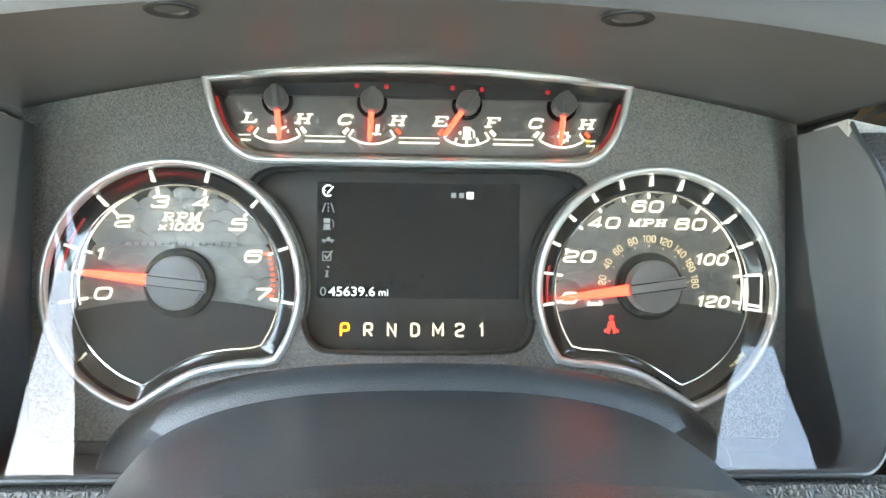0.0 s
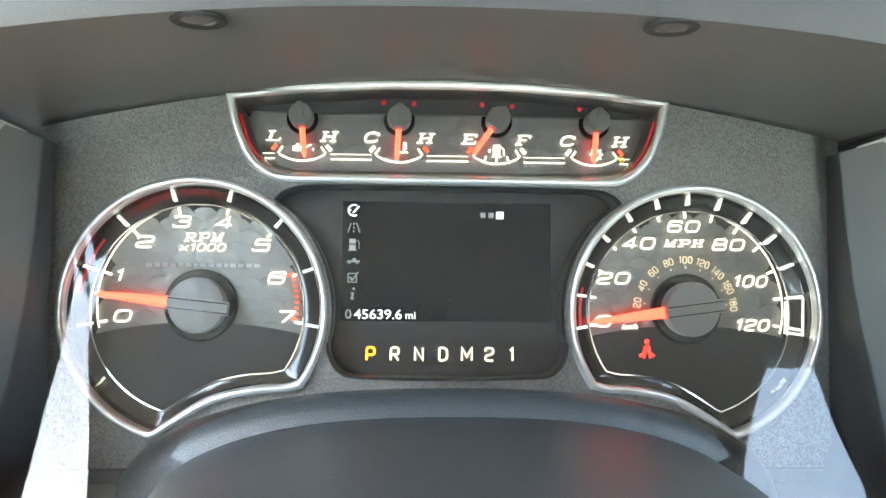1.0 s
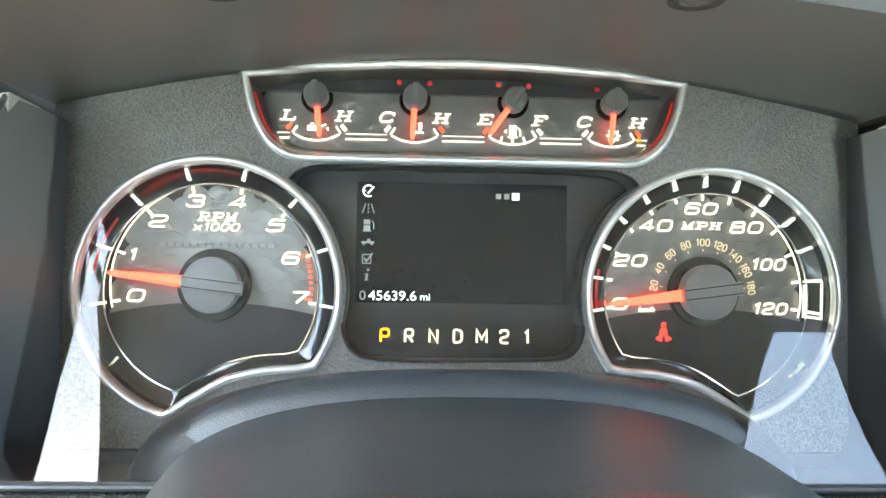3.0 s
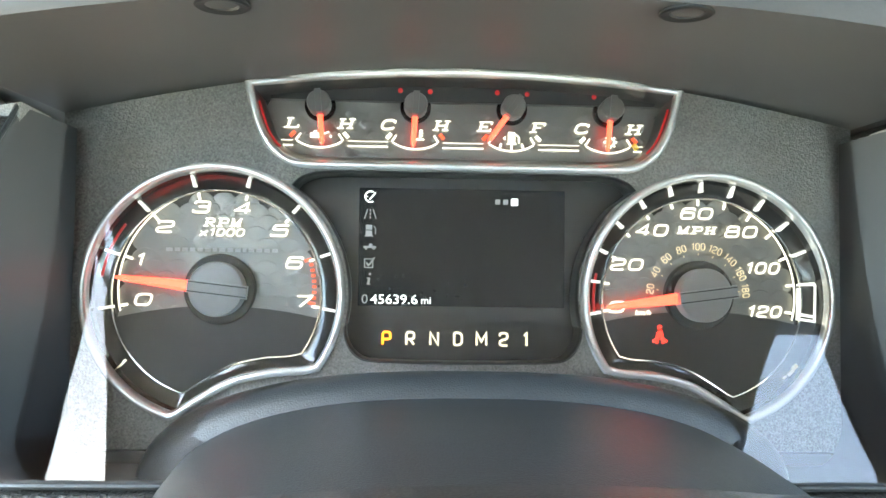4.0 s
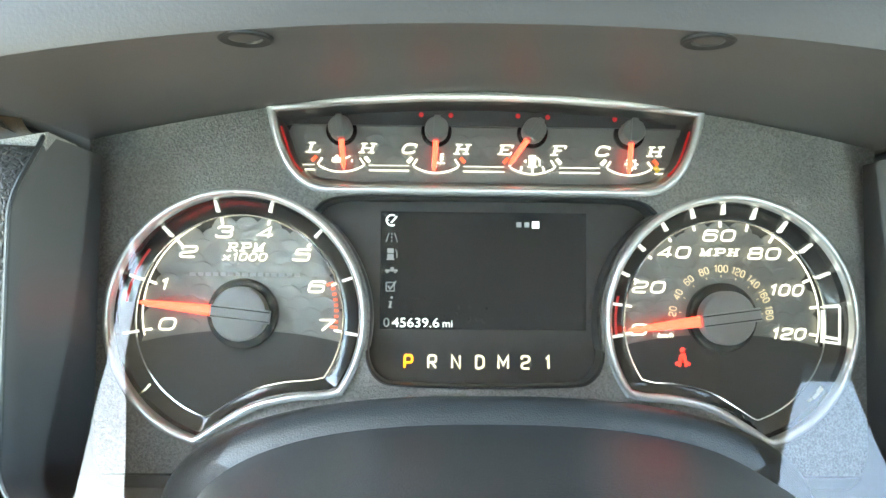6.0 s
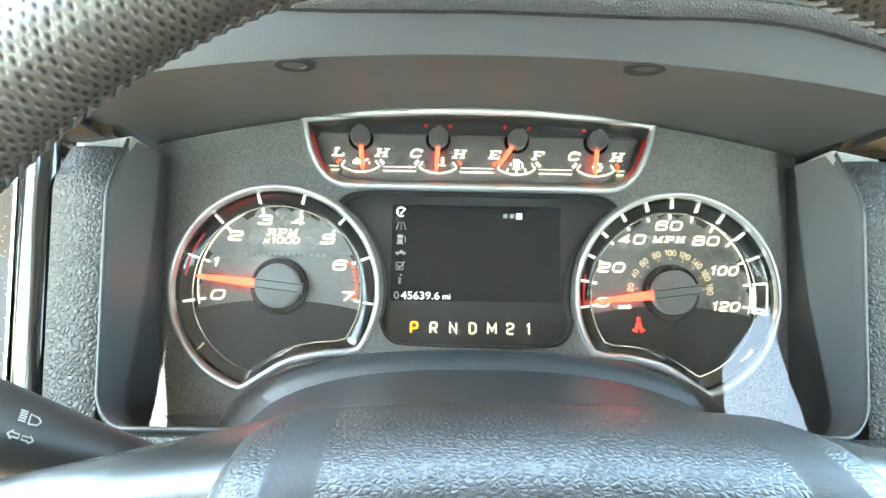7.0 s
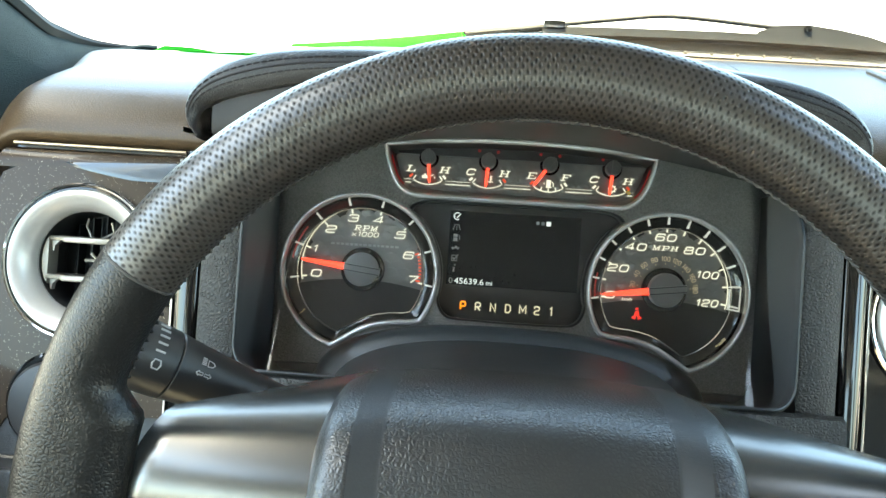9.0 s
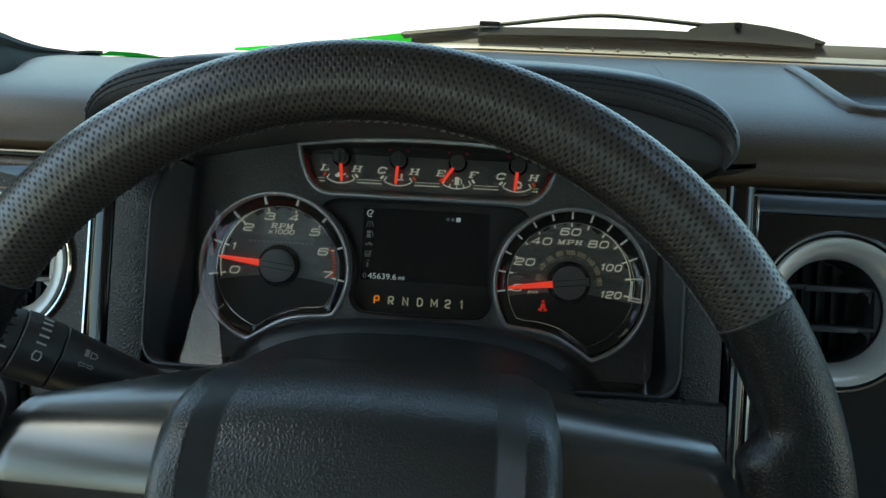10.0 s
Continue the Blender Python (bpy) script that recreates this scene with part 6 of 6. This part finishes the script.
setting("cowl_rubber", loft([[(x, y, z + sink(x)) for y, z in ((0.2530, 0.2150), (0.2545, 0.2225), (0.2570, 0.2290), (0.2620, 0.2350), (0.275, 0.2370), (0.32, 0.2330), (0.40, 0.205))] for x in cx_], closed=False), RUBBER, "black rubber cowl behind the wiper", G, "cowl")
for k in range(9):
    x = 0.085 + 0.026 * k
    setting("cowl_notch", box(x, x + 0.003, 0.2475, 0.2510, 0.2160, 0.2190, 0.0004, 1), SHROUD, "small rib on the cowl sill", G, "cowl")
bonnet = setting("bonnet", loft([[(x, y, z) for y, z in ((0.36, 0.200), (0.6, 0.245), (1.0, 0.315), (1.4, 0.36), (1.62, 0.33), (1.66, 0.2))] for x in [-0.60 + 1.86 * i / 16 for i in range(17)]], closed=False), BODY, "dark truck bonnet", G, "bonnet")


def wiper():
    w = thing("windscreen_wiper", "black windscreen wiper parked along the glass", "wiper")
    part("arm", tube(curve_pts([(-0.060, 0.252, 0.226), (0.00, 0.254, 0.2345), (0.045, 0.256, 0.2415), (0.10, 0.258, 0.2500), (0.140, 0.258, 0.2550), (0.180, 0.258, 0.2545), (0.245, 0.258, 0.2500), (0.300, 0.262, 0.2475)], 5), 0.0024, 8), RUBBER, w, "slim black arm")
    part("arm_root", loft([[(x, y, z) for y, z in ((0.250, c - h), (0.250, c + h), (0.266, c + h), (0.268, c - h))] for x, c, h in ((0.236, 0.2405, 0.002), (0.255, 0.2440, 0.0055), (0.285, 0.2455, 0.0062), (0.315, 0.2430, 0.0055), (0.345, 0.2390, 0.0040), (0.372, 0.2340, 0.0010))], True, True, True), RUBBER, w, "black arm root")
    part("pivot", lathe(0.284, 0.2475, [(0.0, 0.247), (0.0035, 0.2475), (0.004, 0.252)], 16), GLOSS, w)
    part("blade", loft([[(x, y, z) for y, z in ((0.245, c - 0.0052), (0.245, c + 0.0030), (0.256, c + 0.0036), (0.258, c - 0.0052))] for x, c in ((0.020, 0.2305), (0.030, 0.2325), (0.10, 0.2345), (0.2, 0.2360), (0.30, 0.2350), (0.36, 0.2320))], True, True, True), RUBBER, w, "black blade")
    part("blade_clip", box(0.021, 0.043, 0.243, 0.257, 0.2330, 0.2415, 0.002), GLOSS, w)
    part("arm_sleeve", tube([(-0.058, 0.253, 0.2245), (0.0, 0.255, 0.2330), (0.045, 0.257, 0.2405)], [0.0050, 0.0042, 0.0030], 8), RUBBER, w)
    return w


wiper()

# green film strips lying at the foot of the glass
film = thing("green_strip", "bright green plastic strip at the windscreen's foot", "plastic strip", "green strips")
part("sheet", loft([[(x, y, z0), (x, y + 0.004, z1), (x, y + 0.005, z1), (x, y + 0.001, z0)] for x, y, z0, z1 in ((-0.364, 0.196, 0.1640, 0.1770), (-0.32, 0.200, 0.1680, 0.1800), (-0.27, 0.205, 0.1700, 0.1830), (-0.20, 0.212, 0.1750, 0.1870))], True, True, True), GREEN, film)
part("fold", loft([[(x, y, z0), (x, y + 0.003, z1), (x, y + 0.004, z1), (x, y + 0.001, z0)] for x, y, z0, z1 in ((-0.362, 0.204, 0.1790, 0.1800), (-0.352, 0.204, 0.1795, 0.1850), (-0.325, 0.205, 0.1800, 0.1848), (-0.302, 0.206, 0.1815, 0.1825))], True, True, True), GREEN, film)
film2 = thing("green_strip", "bright green plastic strip lying under the wiper arm", "plastic strip", "green strips")
part("sheet", loft([[(x, y, z0), (x, y + 0.006, z1), (x, y + 0.007, z1), (x, y + 0.001, z0)] for x, y, z0, z1 in ((-0.235, 0.243, 0.1995, 0.2040), (-0.18, 0.244, 0.2010, 0.2100), (-0.11, 0.245, 0.2040, 0.2195), (-0.049, 0.246, 0.2080, 0.2290))], True, True, True), GREEN, film2)

# speaker tray in the dash top
tray = thing("dash_tray", "open tray with a raised rim in the dash top", "dash tray")


def on_pad(x, y, lift=0.0):
    for a, b in zip(pp, pp[1:]):
        if a.x <= y <= b.x and b.x > a.x:
            return Vector((x, y, a.y + (b.y - a.y) * (y - a.x) / (b.x - a.x) + lift))
    return Vector((x, y, pp[-1].y + lift))


rimpts = [(0.300, 0.143), (0.2985, 0.138), (0.2985, 0.10), (0.2985, 0.05), (0.2990, 0.020), (0.3020, 0.002), (0.3120, -0.010), (0.330, -0.013), (0.40, -0.013), (0.50, -0.013), (0.60, -0.013), (0.613, -0.008), (0.618, 0.006), (0.618, 0.07), (0.618, 0.135), (0.613, 0.143), (0.50, 0.144), (0.40, 0.144)]
flat = [Vector(p) for p in resample(curve_pts([(a, b, 0) for a, b in rimpts + [rimpts[0]]], 4), 120, False)][:-1]
loops = []
for i, p in enumerate(flat):
    t = (flat[(i + 1) % len(flat)] - flat[i - 1]).normalized()
    n = Vector((-t.y, t.x, 0))
    loops.append([on_pad(p.x + n.x * d, p.y + n.y * d, h) for d, h in ((0.0, -0.004), (0.0004, 0.0020), (0.0020, 0.0038), (0.0065, 0.0048), (0.0110, 0.0036), (0.0128, 0.0010), (0.0138, -0.022))])
loops.append(loops[0])
part("rim", loft(loops, closed=False), PAD, tray, "raised vinyl rim")
part("floor", loft([[on_pad(x, y, -0.018) for x in (0.302, 0.45, 0.616)] for y in (-0.008, 0.03, 0.08, 0.132)], closed=False), COLUMN, tray, "smooth blue-grey tray floor")
# sunlight on the back wall is put into its tan colour
part("back_wall", loft([[on_pad(x, 0.1305, -0.030), on_pad(x, 0.1310, 0.0015)] for x in (0.305, 0.45, 0.61)], closed=False), DEFROST, tray, "back wall of the tray, coloured sunlit tan")

# left windscreen pillar trim and its seal
SEAL = curve_pts([(-0.372, 0.222, 0.1850), (-0.388, 0.210, 0.1810), (-0.414, 0.185, 0.1770), (-0.430, 0.15, 0.1765), (-0.440, 0.11, 0.182), (-0.475, 0.0, 0.232), (-0.55, -0.20, 0.37), (-0.66, -0.48, 0.56)], 6)
FOOT = curve_pts([(-0.378, 0.216, 0.170), (-0.398, 0.20, 0.165), (-0.396, 0.14, 0.112), (-0.388, 0.08, 0.082), (-0.386, 0.03, 0.062), (-0.42, -0.10, 0.075), (-0.52, -0.28, 0.20), (-0.64, -0.54, 0.45)], 6)
bm = loft([[a, a.lerp(b, 0.25) + Vector((0.010, -0.004, 0.006)), a.lerp(b, 0.5) + Vector((0.014, -0.006, 0.006)), a.lerp(b, 0.8) + Vector((0.006, -0.003, 0.002)), b, b + Vector((-0.05, 0.03, -0.02)), a + Vector((-0.03, 0.03, -0.01))] for a, b in zip(SEAL, FOOT)], True, True, True)
setting("pillar_left", bm, TRIM, "grey-green cloth windscreen pillar trim", G, "pillar")
setting("pillar_seal", tube(SEAL, [0.0022 + 0.0075 * smooth_step(i / 26) for i in range(len(SEAL))], 8), RUBBER, "black windscreen seal", G, "seal")
# door trim and mirror corner, left of the dash
setting("door_corner", box(-0.54, -0.378, -0.075, 0.10, -0.40, 0.060, 0.02), DOOR, "dark vinyl door corner beside the dash", G, "door panel")

# ---- outdoors ----
bm = bmesh.new()
bmesh.ops.create_grid(bm, x_segments=8, y_segments=8, size=400)
setting("ground", bm, GROUND, "pale sunlit concrete yard", None, "ground")
